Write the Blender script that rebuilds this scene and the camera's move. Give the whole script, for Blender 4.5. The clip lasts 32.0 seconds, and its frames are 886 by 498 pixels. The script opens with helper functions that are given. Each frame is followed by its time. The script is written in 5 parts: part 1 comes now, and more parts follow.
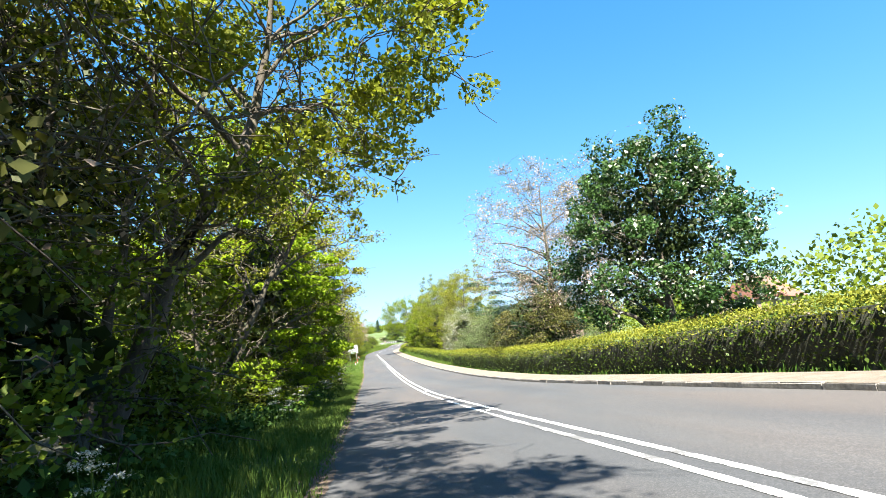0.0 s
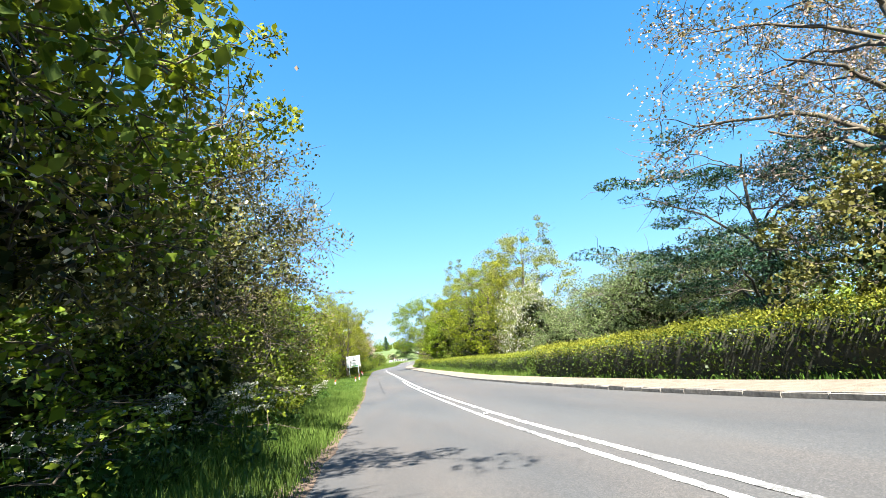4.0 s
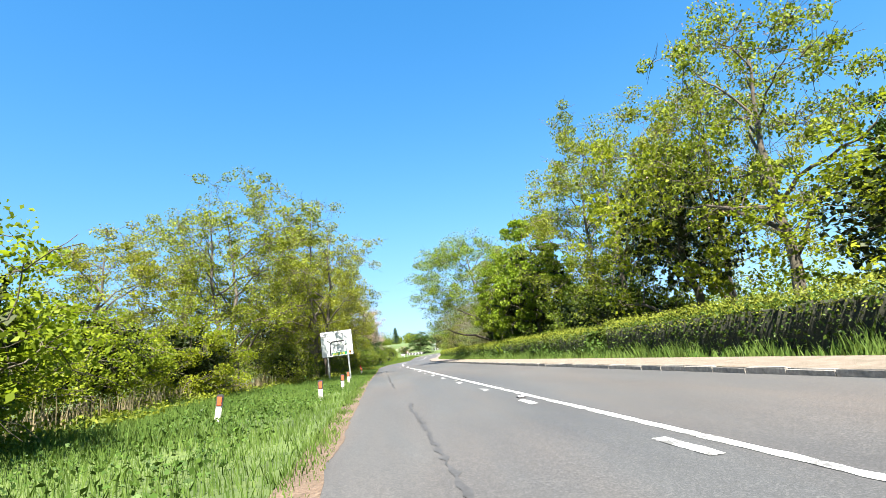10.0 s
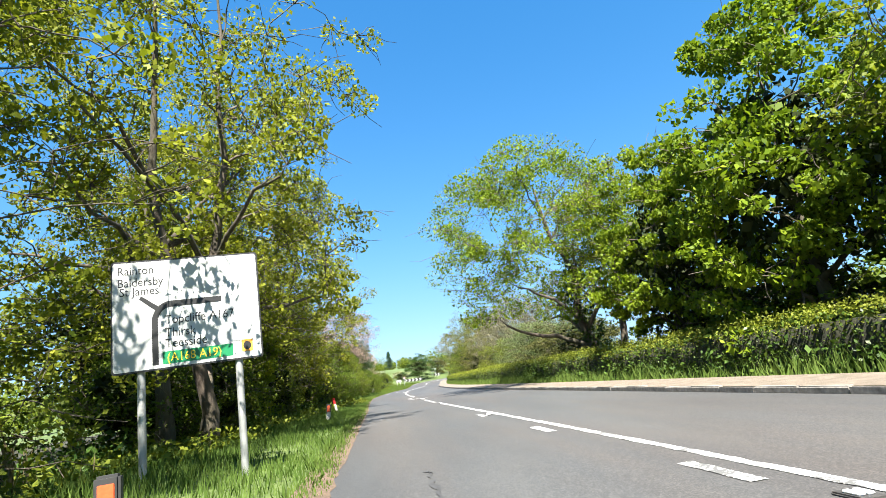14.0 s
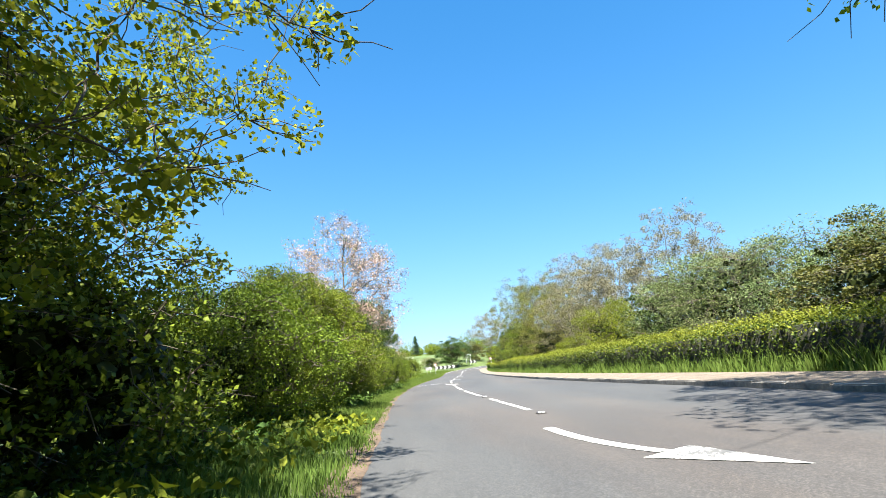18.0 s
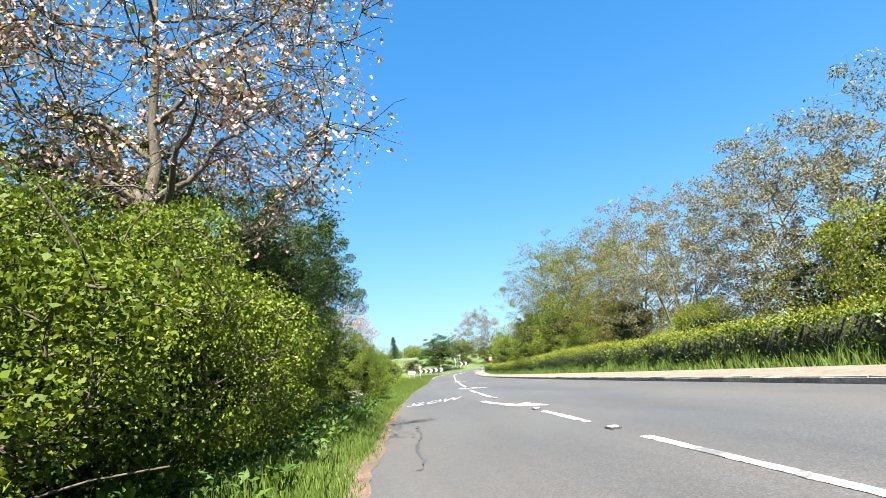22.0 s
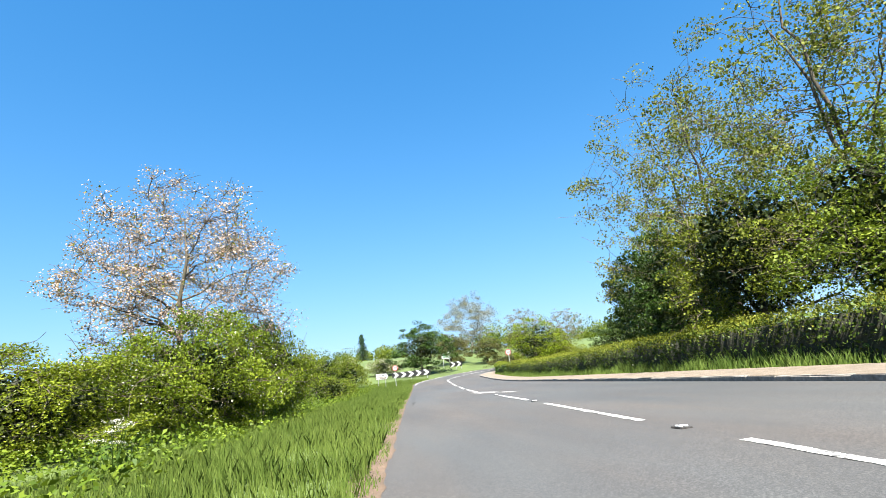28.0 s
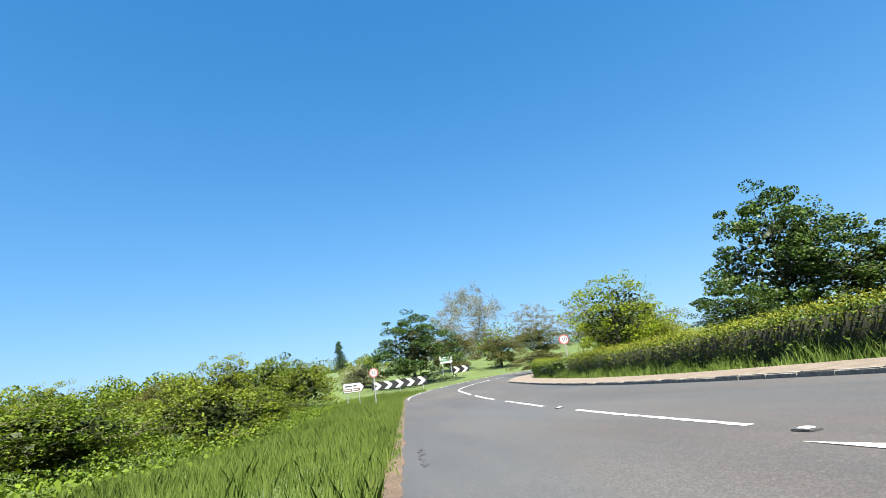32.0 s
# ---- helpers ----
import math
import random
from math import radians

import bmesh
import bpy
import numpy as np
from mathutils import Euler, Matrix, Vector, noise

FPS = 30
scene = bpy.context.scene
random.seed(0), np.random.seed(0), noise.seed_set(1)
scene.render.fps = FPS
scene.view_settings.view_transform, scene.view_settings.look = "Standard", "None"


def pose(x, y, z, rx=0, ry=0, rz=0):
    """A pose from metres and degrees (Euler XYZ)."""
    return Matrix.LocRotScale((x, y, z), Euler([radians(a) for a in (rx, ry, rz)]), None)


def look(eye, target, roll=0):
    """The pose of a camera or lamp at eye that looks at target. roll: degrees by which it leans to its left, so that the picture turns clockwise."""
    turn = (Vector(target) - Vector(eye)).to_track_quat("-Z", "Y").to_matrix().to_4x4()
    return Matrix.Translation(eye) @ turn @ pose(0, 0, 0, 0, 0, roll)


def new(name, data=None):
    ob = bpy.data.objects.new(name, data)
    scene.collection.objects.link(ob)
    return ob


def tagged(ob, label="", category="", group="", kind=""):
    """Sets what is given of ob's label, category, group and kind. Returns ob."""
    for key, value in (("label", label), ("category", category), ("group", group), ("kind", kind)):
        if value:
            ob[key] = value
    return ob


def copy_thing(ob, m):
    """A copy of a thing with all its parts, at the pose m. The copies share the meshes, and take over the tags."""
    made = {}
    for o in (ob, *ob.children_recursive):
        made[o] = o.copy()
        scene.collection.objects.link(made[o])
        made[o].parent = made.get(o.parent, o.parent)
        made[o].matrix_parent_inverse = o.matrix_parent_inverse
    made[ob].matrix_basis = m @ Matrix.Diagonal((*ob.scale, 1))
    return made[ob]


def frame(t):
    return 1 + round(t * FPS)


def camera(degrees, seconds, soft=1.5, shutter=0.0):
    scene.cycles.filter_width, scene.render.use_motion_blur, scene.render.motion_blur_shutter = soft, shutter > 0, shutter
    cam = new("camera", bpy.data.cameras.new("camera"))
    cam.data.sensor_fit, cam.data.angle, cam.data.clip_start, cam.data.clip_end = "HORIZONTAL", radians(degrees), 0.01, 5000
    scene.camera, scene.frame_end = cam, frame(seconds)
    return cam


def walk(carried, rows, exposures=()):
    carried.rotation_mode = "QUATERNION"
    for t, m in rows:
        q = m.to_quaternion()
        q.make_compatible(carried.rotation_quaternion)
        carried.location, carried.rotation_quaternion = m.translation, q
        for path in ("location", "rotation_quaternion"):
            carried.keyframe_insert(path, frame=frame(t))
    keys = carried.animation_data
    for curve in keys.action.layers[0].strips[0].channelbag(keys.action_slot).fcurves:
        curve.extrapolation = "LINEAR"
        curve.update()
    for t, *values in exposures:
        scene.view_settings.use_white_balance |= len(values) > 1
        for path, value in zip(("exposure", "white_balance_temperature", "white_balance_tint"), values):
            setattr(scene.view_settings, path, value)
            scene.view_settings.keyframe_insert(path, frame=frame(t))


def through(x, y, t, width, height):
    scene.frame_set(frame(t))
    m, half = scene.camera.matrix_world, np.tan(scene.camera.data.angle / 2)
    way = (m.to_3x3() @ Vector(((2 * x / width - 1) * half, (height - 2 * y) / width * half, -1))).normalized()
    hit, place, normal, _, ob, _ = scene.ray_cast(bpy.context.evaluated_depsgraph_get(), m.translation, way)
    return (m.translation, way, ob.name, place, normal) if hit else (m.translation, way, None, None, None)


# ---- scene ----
from math import sin, cos, pi, sqrt, tan, atan2

cam = camera(80.9, 32.0, soft=0.6)
PATH = [
    (0.0, -0.270, 0.108, 3.469, 99.41, 4.67, -8.47),
    (0.5, -0.226, 3.305, 3.231, 99.90, 1.21, -9.27),
    (1.0, -0.160, 6.475, 2.994, 99.93, 4.44, -7.93),
    (1.5, -0.101, 9.677, 2.734, 98.62, 8.12, -6.99),
    (2.0, -0.014, 12.926, 2.530, 99.01, 7.57, -8.33),
    (2.5, 0.043, 16.180, 2.363, 99.92, 5.24, -9.31),
    (3.0, 0.055, 19.446, 2.163, 100.33, 4.86, -8.61),
    (3.5, 0.032, 22.701, 1.964, 101.24, 4.07, -8.02),
    (5.5, -0.109, 35.819, 1.380, 102.56, 7.64, -5.35),
    (6.0, -0.115, 39.241, 1.282, 103.26, 5.53, -6.20),
    (6.5, -0.079, 42.703, 1.195, 103.39, 7.73, -5.91),
    (7.0, 0.001, 46.233, 1.148, 103.86, 5.85, -7.43),
    (7.5, 0.079, 49.738, 1.117, 104.55, 2.03, -7.95),
    (8.0, 0.126, 53.062, 1.080, 103.48, 4.64, -5.96),
    (8.5, 0.113, 56.258, 1.053, 102.36, 6.21, -5.76),
    (9.0, 0.062, 59.525, 1.023, 102.80, 5.91, -6.60),
    (9.5, 0.023, 62.948, 0.965, 103.56, 4.10, -7.18),
    (10.0, 0.013, 66.370, 0.974, 101.47, 5.14, -6.74),
    (10.5, 0.046, 69.697, 0.972, 100.86, 5.17, -7.04),
    (11.0, 0.056, 72.932, 0.952, 101.66, 3.91, -7.49),
    (11.5, 0.024, 76.076, 0.922, 101.80, 6.00, -6.33),
    (12.0, -0.049, 79.151, 0.902, 102.31, 6.51, -6.51),
    (12.5, -0.082, 82.168, 0.881, 102.69, 7.36, -7.22),
    (13.0, -0.088, 85.204, 0.896, 103.47, 6.12, -7.24),
    (13.5, -0.099, 88.224, 0.901, 103.87, 6.07, -7.02),
    (14.0, -0.087, 91.282, 0.897, 104.25, 5.79, -7.59),
    (14.5, -0.033, 94.435, 0.849, 104.15, 7.66, -6.92),
    (16.5, 0.016, 107.240, 0.890, 103.02, 10.58, -7.45),
    (17.0, 0.055, 110.368, 0.903, 103.95, 3.28, -12.36),
    (17.5, 0.095, 113.497, 0.909, 103.26, 3.62, -5.19),
    (18.0, 0.110, 116.625, 0.913, 103.36, 4.76, -4.92),
    (18.5, 0.103, 119.741, 0.920, 103.71, 6.24, -4.73),
    (19.0, 0.115, 122.810, 0.914, 103.93, 7.73, -4.77),
    (19.5, 0.123, 125.855, 0.912, 104.67, 5.21, -5.61),
    (20.0, 0.165, 128.846, 0.903, 104.66, 8.07, -5.57),
    (20.5, 0.226, 131.798, 0.901, 105.46, 4.77, -6.78),
    (21.0, 0.303, 134.709, 0.900, 104.17, 5.51, -5.37),
    (21.5, 0.395, 137.580, 0.902, 102.81, 8.53, -6.00),
    (22.0, 0.502, 140.417, 0.900, 103.71, 5.56, -7.35),
    (22.5, 0.621, 143.227, 0.889, 103.83, 7.28, -7.07),
    (23.0, 0.752, 146.024, 0.872, 104.49, 6.31, -7.73),
    (23.5, 0.891, 148.819, 0.880, 103.06, 4.76, -8.30),
    (24.0, 1.035, 151.618, 0.871, 103.07, 7.66, -7.83),
    (24.5, 1.187, 154.428, 0.848, 103.71, 5.90, -9.19),
    (26.5, 2.383, 165.608, 0.869, 104.08, 6.72, -9.42),
    (27.0, 2.667, 168.495, 0.871, 104.57, 6.02, -10.39),
    (27.5, 2.954, 171.390, 0.890, 105.02, 6.95, -9.50),
    (28.0, 3.244, 174.293, 0.908, 104.08, 5.97, -10.17),
    (28.5, 3.538, 177.192, 0.902, 104.53, 6.10, -9.94),
    (29.0, 3.835, 180.091, 0.902, 104.95, 6.85, -10.64),
    (29.5, 4.142, 182.976, 0.892, 105.71, 4.43, -11.81),
    (30.0, 4.458, 185.852, 0.897, 103.52, 6.94, -10.55),
    (30.5, 4.779, 188.717, 0.902, 104.31, 3.81, -12.09),
    (31.0, 5.101, 191.571, 0.902, 104.66, 5.59, -10.55),
    (31.5, 5.425, 194.415, 0.890, 105.00, 5.48, -11.26),
    (32.0, 5.749, 197.249, 0.853, 105.31, 7.52, -11.59),
]
walk(cam, [(r[0], pose(*r[1:])) for r in PATH], [(0.0, 2.72), (3.0, 2.78), (6.0, 2.55), (12.0, 2.5), (14.0, 2.45), (20.0, 2.52), (28.0, 2.36), (30.5, 2.33), (32.0, 2.1)])

# ---------------------------------------------------------------- world, sun, exposure
SUN_AZ, SUN_EL = radians(187), radians(57)          # azimuth from +y, clockwise
world = bpy.data.worlds.new("sky")
scene.world = world
world.use_nodes = True
wt = world.node_tree
sky = wt.nodes.new("ShaderNodeTexSky")
sky.sky_type = 'NISHITA'
sky.sun_disc = False
sky.sun_elevation, sky.sun_rotation = SUN_EL, SUN_AZ
sky.air_density, sky.dust_density, sky.ozone_density = 1.0, 0.3, 2.0
deep = wt.nodes.new("ShaderNodeHueSaturation")
deep.inputs["Saturation"].default_value = 1.22
deep.inputs["Hue"].default_value = 0.492
haze = wt.nodes.new("ShaderNodeVectorMath")           # the haze near the horizon is thin: c / (1 + 0.2 c)
haze.operation = 'MULTIPLY_ADD'
haze.inputs[1].default_value, haze.inputs[2].default_value = (0.2, 0.2, 0.2), (1, 1, 1)
thin = wt.nodes.new("ShaderNodeVectorMath")
thin.operation = 'DIVIDE'
tint = wt.nodes.new("ShaderNodeVectorMath")
tint.operation = 'MULTIPLY'
tint.inputs[1].default_value = (0.76, 0.95, 1.27)
wt.links.new(sky.outputs[0], haze.inputs[0])
wt.links.new(sky.outputs[0], thin.inputs[0])
wt.links.new(haze.outputs[0], thin.inputs[1])
wt.links.new(thin.outputs[0], tint.inputs[0])
wt.links.new(tint.outputs[0], deep.inputs["Color"])
wt.links.new(deep.outputs[0], wt.nodes["Background"].inputs[0])
wt.nodes["Background"].inputs[1].default_value = 0.072
sun_data = bpy.data.lights.new("sun", 'SUN')
sun_data.energy, sun_data.angle, sun_data.color = 5.0, radians(0.6), (1.0, 0.95, 0.86)
sun = new("sun", sun_data)
sun_from = Vector((sin(SUN_AZ) * cos(SUN_EL), cos(SUN_AZ) * cos(SUN_EL), sin(SUN_EL)))
sun.matrix_world = look(sun_from * 100, (0, 0, 0))

RNG = np.random.default_rng(7)


# ---------------------------------------------------------------- the road's line and the lie of the land
KN_Y = np.arange(0, 241, 20.0)
KN_X = np.array([0, 0, 0, 0, 0, 0, 0, 0.38, 1.84, 3.85, 6.25, 8.92, 11.73])
_fine = np.arange(-160, 242, 1.0)
_line = np.interp(_fine, KN_Y, KN_X)
for _ in range(40):                                   # smooth the joints of the line
    _line[1:-1] = 0.25 * _line[:-2] + 0.5 * _line[1:-1] + 0.25 * _line[2:]


def cx(y):
    """The way's reference line, x for y, straight on past the bend."""
    y = np.asarray(y, float)
    return np.where(y > 236, np.interp(236, _fine, _line) + 0.14 * (y - 236), np.interp(y, _fine, _line))


# the road comes down a short hill into the straight
HILL = np.interp(_fine, [-60, -20, 0, 12, 24, 36, 48, 62], [4.5, 3.31, 2.47, 1.626, 0.863, 0.41, 0.173, 0.0])
for _ in range(12):
    HILL[1:-1] = 0.25 * HILL[:-2] + 0.5 * HILL[1:-1] + 0.25 * HILL[2:]


def rise(y):
    y = np.asarray(y, float)
    a = 0.00085 * np.clip(y - 208, 0, 62) ** 2
    a = a + np.interp(y, _fine, HILL)
    return a + 0.1054 * np.clip(y - 270, 0, 40) + 0.02 * np.clip(y - 310, 0, 400)


def land(x, y):
    """Height of the road's plane and of the land beside it."""
    o = np.asarray(x, float) - cx(y)
    z = rise(y) + np.clip(0.03 * o, -0.05, 0.27)
    far = np.clip((-o - 14) / 60, 0, 1)
    return z - 1.3 * far * np.clip((np.asarray(y, float) - 120) / 60, 0, 1)


# the reference line as points with headings; past y = 236 an arc to the right
_py = np.arange(-60, 236, 1.0)
_pts = [(float(cx(y)), float(y)) for y in _py]
_h = atan2(_pts[-1][0] - _pts[-3][0], 2.0)
_p = _pts[-1]
for i in range(95):
    _h += (1.0 / 17.0) * (1 if i < 22 else 0)
    _p = (_p[0] + sin(_h), _p[1] + cos(_h))
    _pts.append(_p)
LINE = np.array(_pts)
_d = np.gradient(LINE, axis=0)
_d /= np.linalg.norm(_d, axis=1)[:, None]
NORM = np.stack([_d[:, 1], -_d[:, 0]], 1)             # to the right
HEAD = np.arctan2(_d[:, 0], _d[:, 1])
S0 = 60                                               # index of y = 0
OFF_S = [-60, 11, 65, 78, 90, 105, 130, 185, 205, 340]


def left_off(s):
    return np.interp(s, [-60, 14, 28, 54, 66, 92, 104, 114, 137, 158, 190, 340], [-.8, -.86, -.9, -.6, -.68, -.72, -.56, -.4, -.52, -.54, -.4, -.4])


def mid_off(s):
    return np.interp(s, [-60, 11, 65, 100, 115, 152, 165, 175, 190, 206, 216, 340], [2.55, 2.57, 2.73, 2.62, 2.45, 2.48, 2.6, 2.93, 3.28, 3.35, 3.6, 3.6])


def kerb_off(s):
    return np.interp(s, OFF_S, [6.8, 6.78, 6.3, 6.2, 6.12, 6.2, 6.3, 7.0, 7.3, 7.4])


def on_line(s, o, dz=0.0):
    """Point o metres right of the line at s metres along it (s is y before the bend)."""
    i = np.asarray(s, float) + S0
    p = np.stack([np.interp(i, np.arange(len(LINE)), LINE[:, k]) for k in (0, 1)], -1)
    n = np.stack([np.interp(i, np.arange(len(LINE)), NORM[:, k]) for k in (0, 1)], -1)
    q = p + n * np.asarray(o, float)[..., None]
    return np.concatenate([q, (land(q[..., 0], q[..., 1]) + dz)[..., None]], -1)


# ---------------------------------------------------------------- mesh helpers
def mesh_of(name, verts, faces, mats, smooth=False, index=None):
    me = bpy.data.meshes.new(name)
    verts = np.asarray(verts, np.float32)
    if isinstance(faces, np.ndarray):
        n, k = faces.shape
        me.vertices.add(len(verts))
        me.vertices.foreach_set("co", verts.ravel())
        me.loops.add(n * k)
        me.loops.foreach_set("vertex_index", faces.astype(np.int32).ravel())
        me.polygons.add(n)
        me.polygons.foreach_set("loop_start", np.arange(0, n * k, k, dtype=np.int32))
        me.update(calc_edges=True)
    else:
        me.from_pydata(verts.tolist(), [], faces)
    for m in mats if isinstance(mats, (list, tuple)) else [mats]:
        me.materials.append(m)
    if index is not None:
        me.polygons.foreach_set("material_index", np.asarray(index, np.int32))
    if smooth:
        me.polygons.foreach_set("use_smooth", np.ones(len(me.polygons), bool))
    me.update()
    return me


def empty(name, m=None, **tags):
    ob = new(name)
    ob.empty_display_size = 0.2
    if m is not None:
        ob.matrix_basis = m
    return tagged(ob, **tags)


def child(name, me, parent, label=""):
    ob = new(name, me)
    ob.parent = parent
    return tagged(ob, label=label) if label else ob


def part(name, bm, material, parent, label="", smooth=False):
    me = bpy.data.meshes.new(name)
    bm.to_mesh(me)
    bm.free()
    me.materials.append(material)
    if smooth:
        for p in me.polygons:
            p.use_smooth = True
    return child(name, me, parent, label)


def box_bm(sx, sy, sz, at=(0, 0, 0), bevel=0.0, turn=None):
    bm = bmesh.new()
    bmesh.ops.create_cube(bm, size=1)
    bmesh.ops.scale(bm, vec=(sx, sy, sz), verts=bm.verts)
    if bevel:
        bmesh.ops.bevel(bm, geom=bm.edges[:], offset=bevel, segments=2, affect='EDGES')
    if turn is not None:
        bmesh.ops.transform(bm, matrix=turn, verts=bm.verts)
    bmesh.ops.translate(bm, vec=at, verts=bm.verts)
    return bm


def rod_bm(r0, r1, h, at=(0, 0, 0), seg=16, turn=None):
    bm = bmesh.new()
    bmesh.ops.create_cone(bm, cap_ends=True, segments=seg, radius1=r0, radius2=r1, depth=h)
    if turn is not None:
        bmesh.ops.transform(bm, matrix=turn, verts=bm.verts)
    bmesh.ops.translate(bm, vec=at, verts=bm.verts)
    return bm


def outline_bm(points, thick, holes=()):
    """A flat plate in the xz plane, facing -y."""
    bm = bmesh.new()
    f = bm.faces.new([bm.verts.new((x, 0, z)) for x, z in points])
    bm.normal_update()
    if f.normal.y > 0:
        bmesh.ops.reverse_faces(bm, faces=[f])
    if thick:
        r = bmesh.ops.extrude_face_region(bm, geom=[f])
        bmesh.ops.translate(bm, vec=(0, thick, 0), verts=[v for v in r["geom"] if isinstance(v, bmesh.types.BMVert)])
        bmesh.ops.recalc_face_normals(bm, faces=bm.faces[:])
    return bm


def rounded(w, h, r, n=5):
    pts = []
    for cxx, czz, a0 in ((w / 2 - r, h / 2 - r, 0), (-w / 2 + r, h / 2 - r, 90), (-w / 2 + r, -h / 2 + r, 180), (w / 2 - r, -h / 2 + r, 270)):
        for k in range(n + 1):
            a = radians(a0 + 90 * k / n)
            pts.append((cxx + r * cos(a), czz + r * sin(a)))
    return pts


def text_mesh(body, size, material, name="lettering", align='LEFT', spacing=1.0, extrude=0.0):
    cu = bpy.data.curves.new(name, 'FONT')
    cu.body, cu.size, cu.align_x, cu.align_y, cu.space_character = body, size, align, 'BOTTOM_BASELINE', spacing
    cu.resolution_u = 3
    cu.extrude = extrude
    tmp = bpy.data.objects.new("tmp", cu)
    scene.collection.objects.link(tmp)
    dg = bpy.context.evaluated_depsgraph_get()
    me = bpy.data.meshes.new_from_object(tmp.evaluated_get(dg))
    bpy.data.objects.remove(tmp)
    bpy.data.curves.remove(cu)
    me.name = name
    me.materials.clear()
    me.materials.append(material)
    return me


# ---------------------------------------------------------------- materials
def mat(name):
    m = bpy.data.materials.new(name)
    m.use_nodes = True
    nt = m.node_tree
    return m, nt, nt.nodes["Principled BSDF"]


def node(nt, kind, **inputs):
    n = nt.nodes.new(kind)
    for k, v in inputs.items():
        n.inputs[k.replace("_", " ")].default_value = v
    return n


def ramp(nt, source, stops):
    r = nt.nodes.new("ShaderNodeValToRGB")
    els = r.color_ramp.elements
    while len(els) < len(stops):
        els.new(0.5)
    for e, (p, c) in zip(els, stops):
        e.position, e.color = p, (*c, 1)
    nt.links.new(source, r.inputs[0])
    return r


def noise_tex(nt, scale, detail=4.0, rough=0.6, coord="Object", stretch=None):
    tc = nt.nodes.new("ShaderNodeTexCoord")
    src = tc.outputs[coord]
    if stretch:
        mp = nt.nodes.new("ShaderNodeMapping")
        mp.inputs["Scale"].default_value = stretch
        nt.links.new(src, mp.inputs[0])
        src = mp.outputs[0]
    n = nt.nodes.new("ShaderNodeTexNoise")
    n.inputs["Scale"].default_value, n.inputs["Detail"].default_value, n.inputs["Roughness"].default_value = scale, detail, rough
    nt.links.new(src, n.inputs["Vector"])
    return n


def mixed(nt, fac, a, b, blend='MIX'):
    m = nt.nodes.new("ShaderNodeMix")
    m.data_type, m.blend_type = 'RGBA', blend
    for sock, v in ((m.inputs[0], fac), (m.inputs[6], a), (m.inputs[7], b)):
        if hasattr(v, "is_linked"):
            nt.links.new(v, sock)
        else:
            sock.default_value = v if isinstance(v, float) else (*v, 1)
    return m.outputs[2]


def bumped(nt, bsdf, source, strength, distance):
    b = nt.nodes.new("ShaderNodeBump")
    b.inputs["Strength"].default_value, b.inputs["Distance"].default_value = strength, distance
    nt.links.new(source, b.inputs["Height"])
    nt.links.new(b.outputs[0], bsdf.inputs["Normal"])


def leaf_mat(name, dark, midc, light, through=0.35, rough=0.55, patch=0.35):
    """Leaves: each its own shade, patches of older and younger growth, light coming through."""
    dark, midc, light = (tuple(0.60 * v for v in c) for c in (dark, midc, light))
    m, nt, b = mat(name)
    geo = nt.nodes.new("ShaderNodeNewGeometry")
    r = ramp(nt, geo.outputs["Random Per Island"], [(0.0, dark), (0.45, midc), (1.0, light)])
    n = noise_tex(nt, patch, 2.0)
    n2 = ramp(nt, n.outputs[0], [(0.35, tuple(0.72 * v for v in midc)), (0.65, light)])
    oi = nt.nodes.new("ShaderNodeObjectInfo")
    hsv = nt.nodes.new("ShaderNodeHueSaturation")
    mp = nt.nodes.new("ShaderNodeMapRange")
    mp.inputs["To Min"].default_value, mp.inputs["To Max"].default_value = 0.485, 0.515
    nt.links.new(oi.outputs["Random"], mp.inputs[0])
    nt.links.new(mp.outputs[0], hsv.inputs["Hue"])
    nt.links.new(mixed(nt, 0.4, r.outputs[0], n2.outputs[0]), hsv.inputs["Color"])
    col = hsv.outputs[0]
    nt.links.new(col, b.inputs["Base Color"])
    b.inputs["Roughness"].default_value = rough
    b.inputs["Specular IOR Level"].default_value = 0.14
    t = nt.nodes.new("ShaderNodeBsdfTranslucent")
    nt.links.new(mixed(nt, 1.0, col, (1.0, 1.0, 0.55), 'MULTIPLY'), t.inputs["Color"])
    mx = nt.nodes.new("ShaderNodeMixShader")
    mx.inputs[0].default_value = through
    nt.links.new(b.outputs[0], mx.inputs[1])
    nt.links.new(t.outputs[0], mx.inputs[2])
    nt.links.new(mx.outputs[0], nt.nodes["Material Output"].inputs["Surface"])
    return m


def plain(name, colour, rough=0.6, metal=0.0, grain=0.0, scale=8.0, bump=0.0):
    m, nt, b = mat(name)
    n = noise_tex(nt, scale, 6.0)
    n2 = noise_tex(nt, scale * 0.17, 3.0)
    lo, hi = tuple(v * (1 - grain) for v in colour), tuple(min(1.0, v * (1 + grain)) for v in colour)
    c = ramp(nt, n.outputs[0], [(0.3, lo), (0.7, hi)])
    c2 = ramp(nt, n2.outputs[0], [(0.35, (1 - grain,) * 3), (0.6, (1, 1, 1))])
    nt.links.new(mixed(nt, 1.0, c.outputs[0], c2.outputs[0], 'MULTIPLY'), b.inputs["Base Color"])
    b.inputs["Roughness"].default_value, b.inputs["Metallic"].default_value = rough, metal
    if bump:
        bumped(nt, b, n.outputs[0], 0.6, bump)
    return m


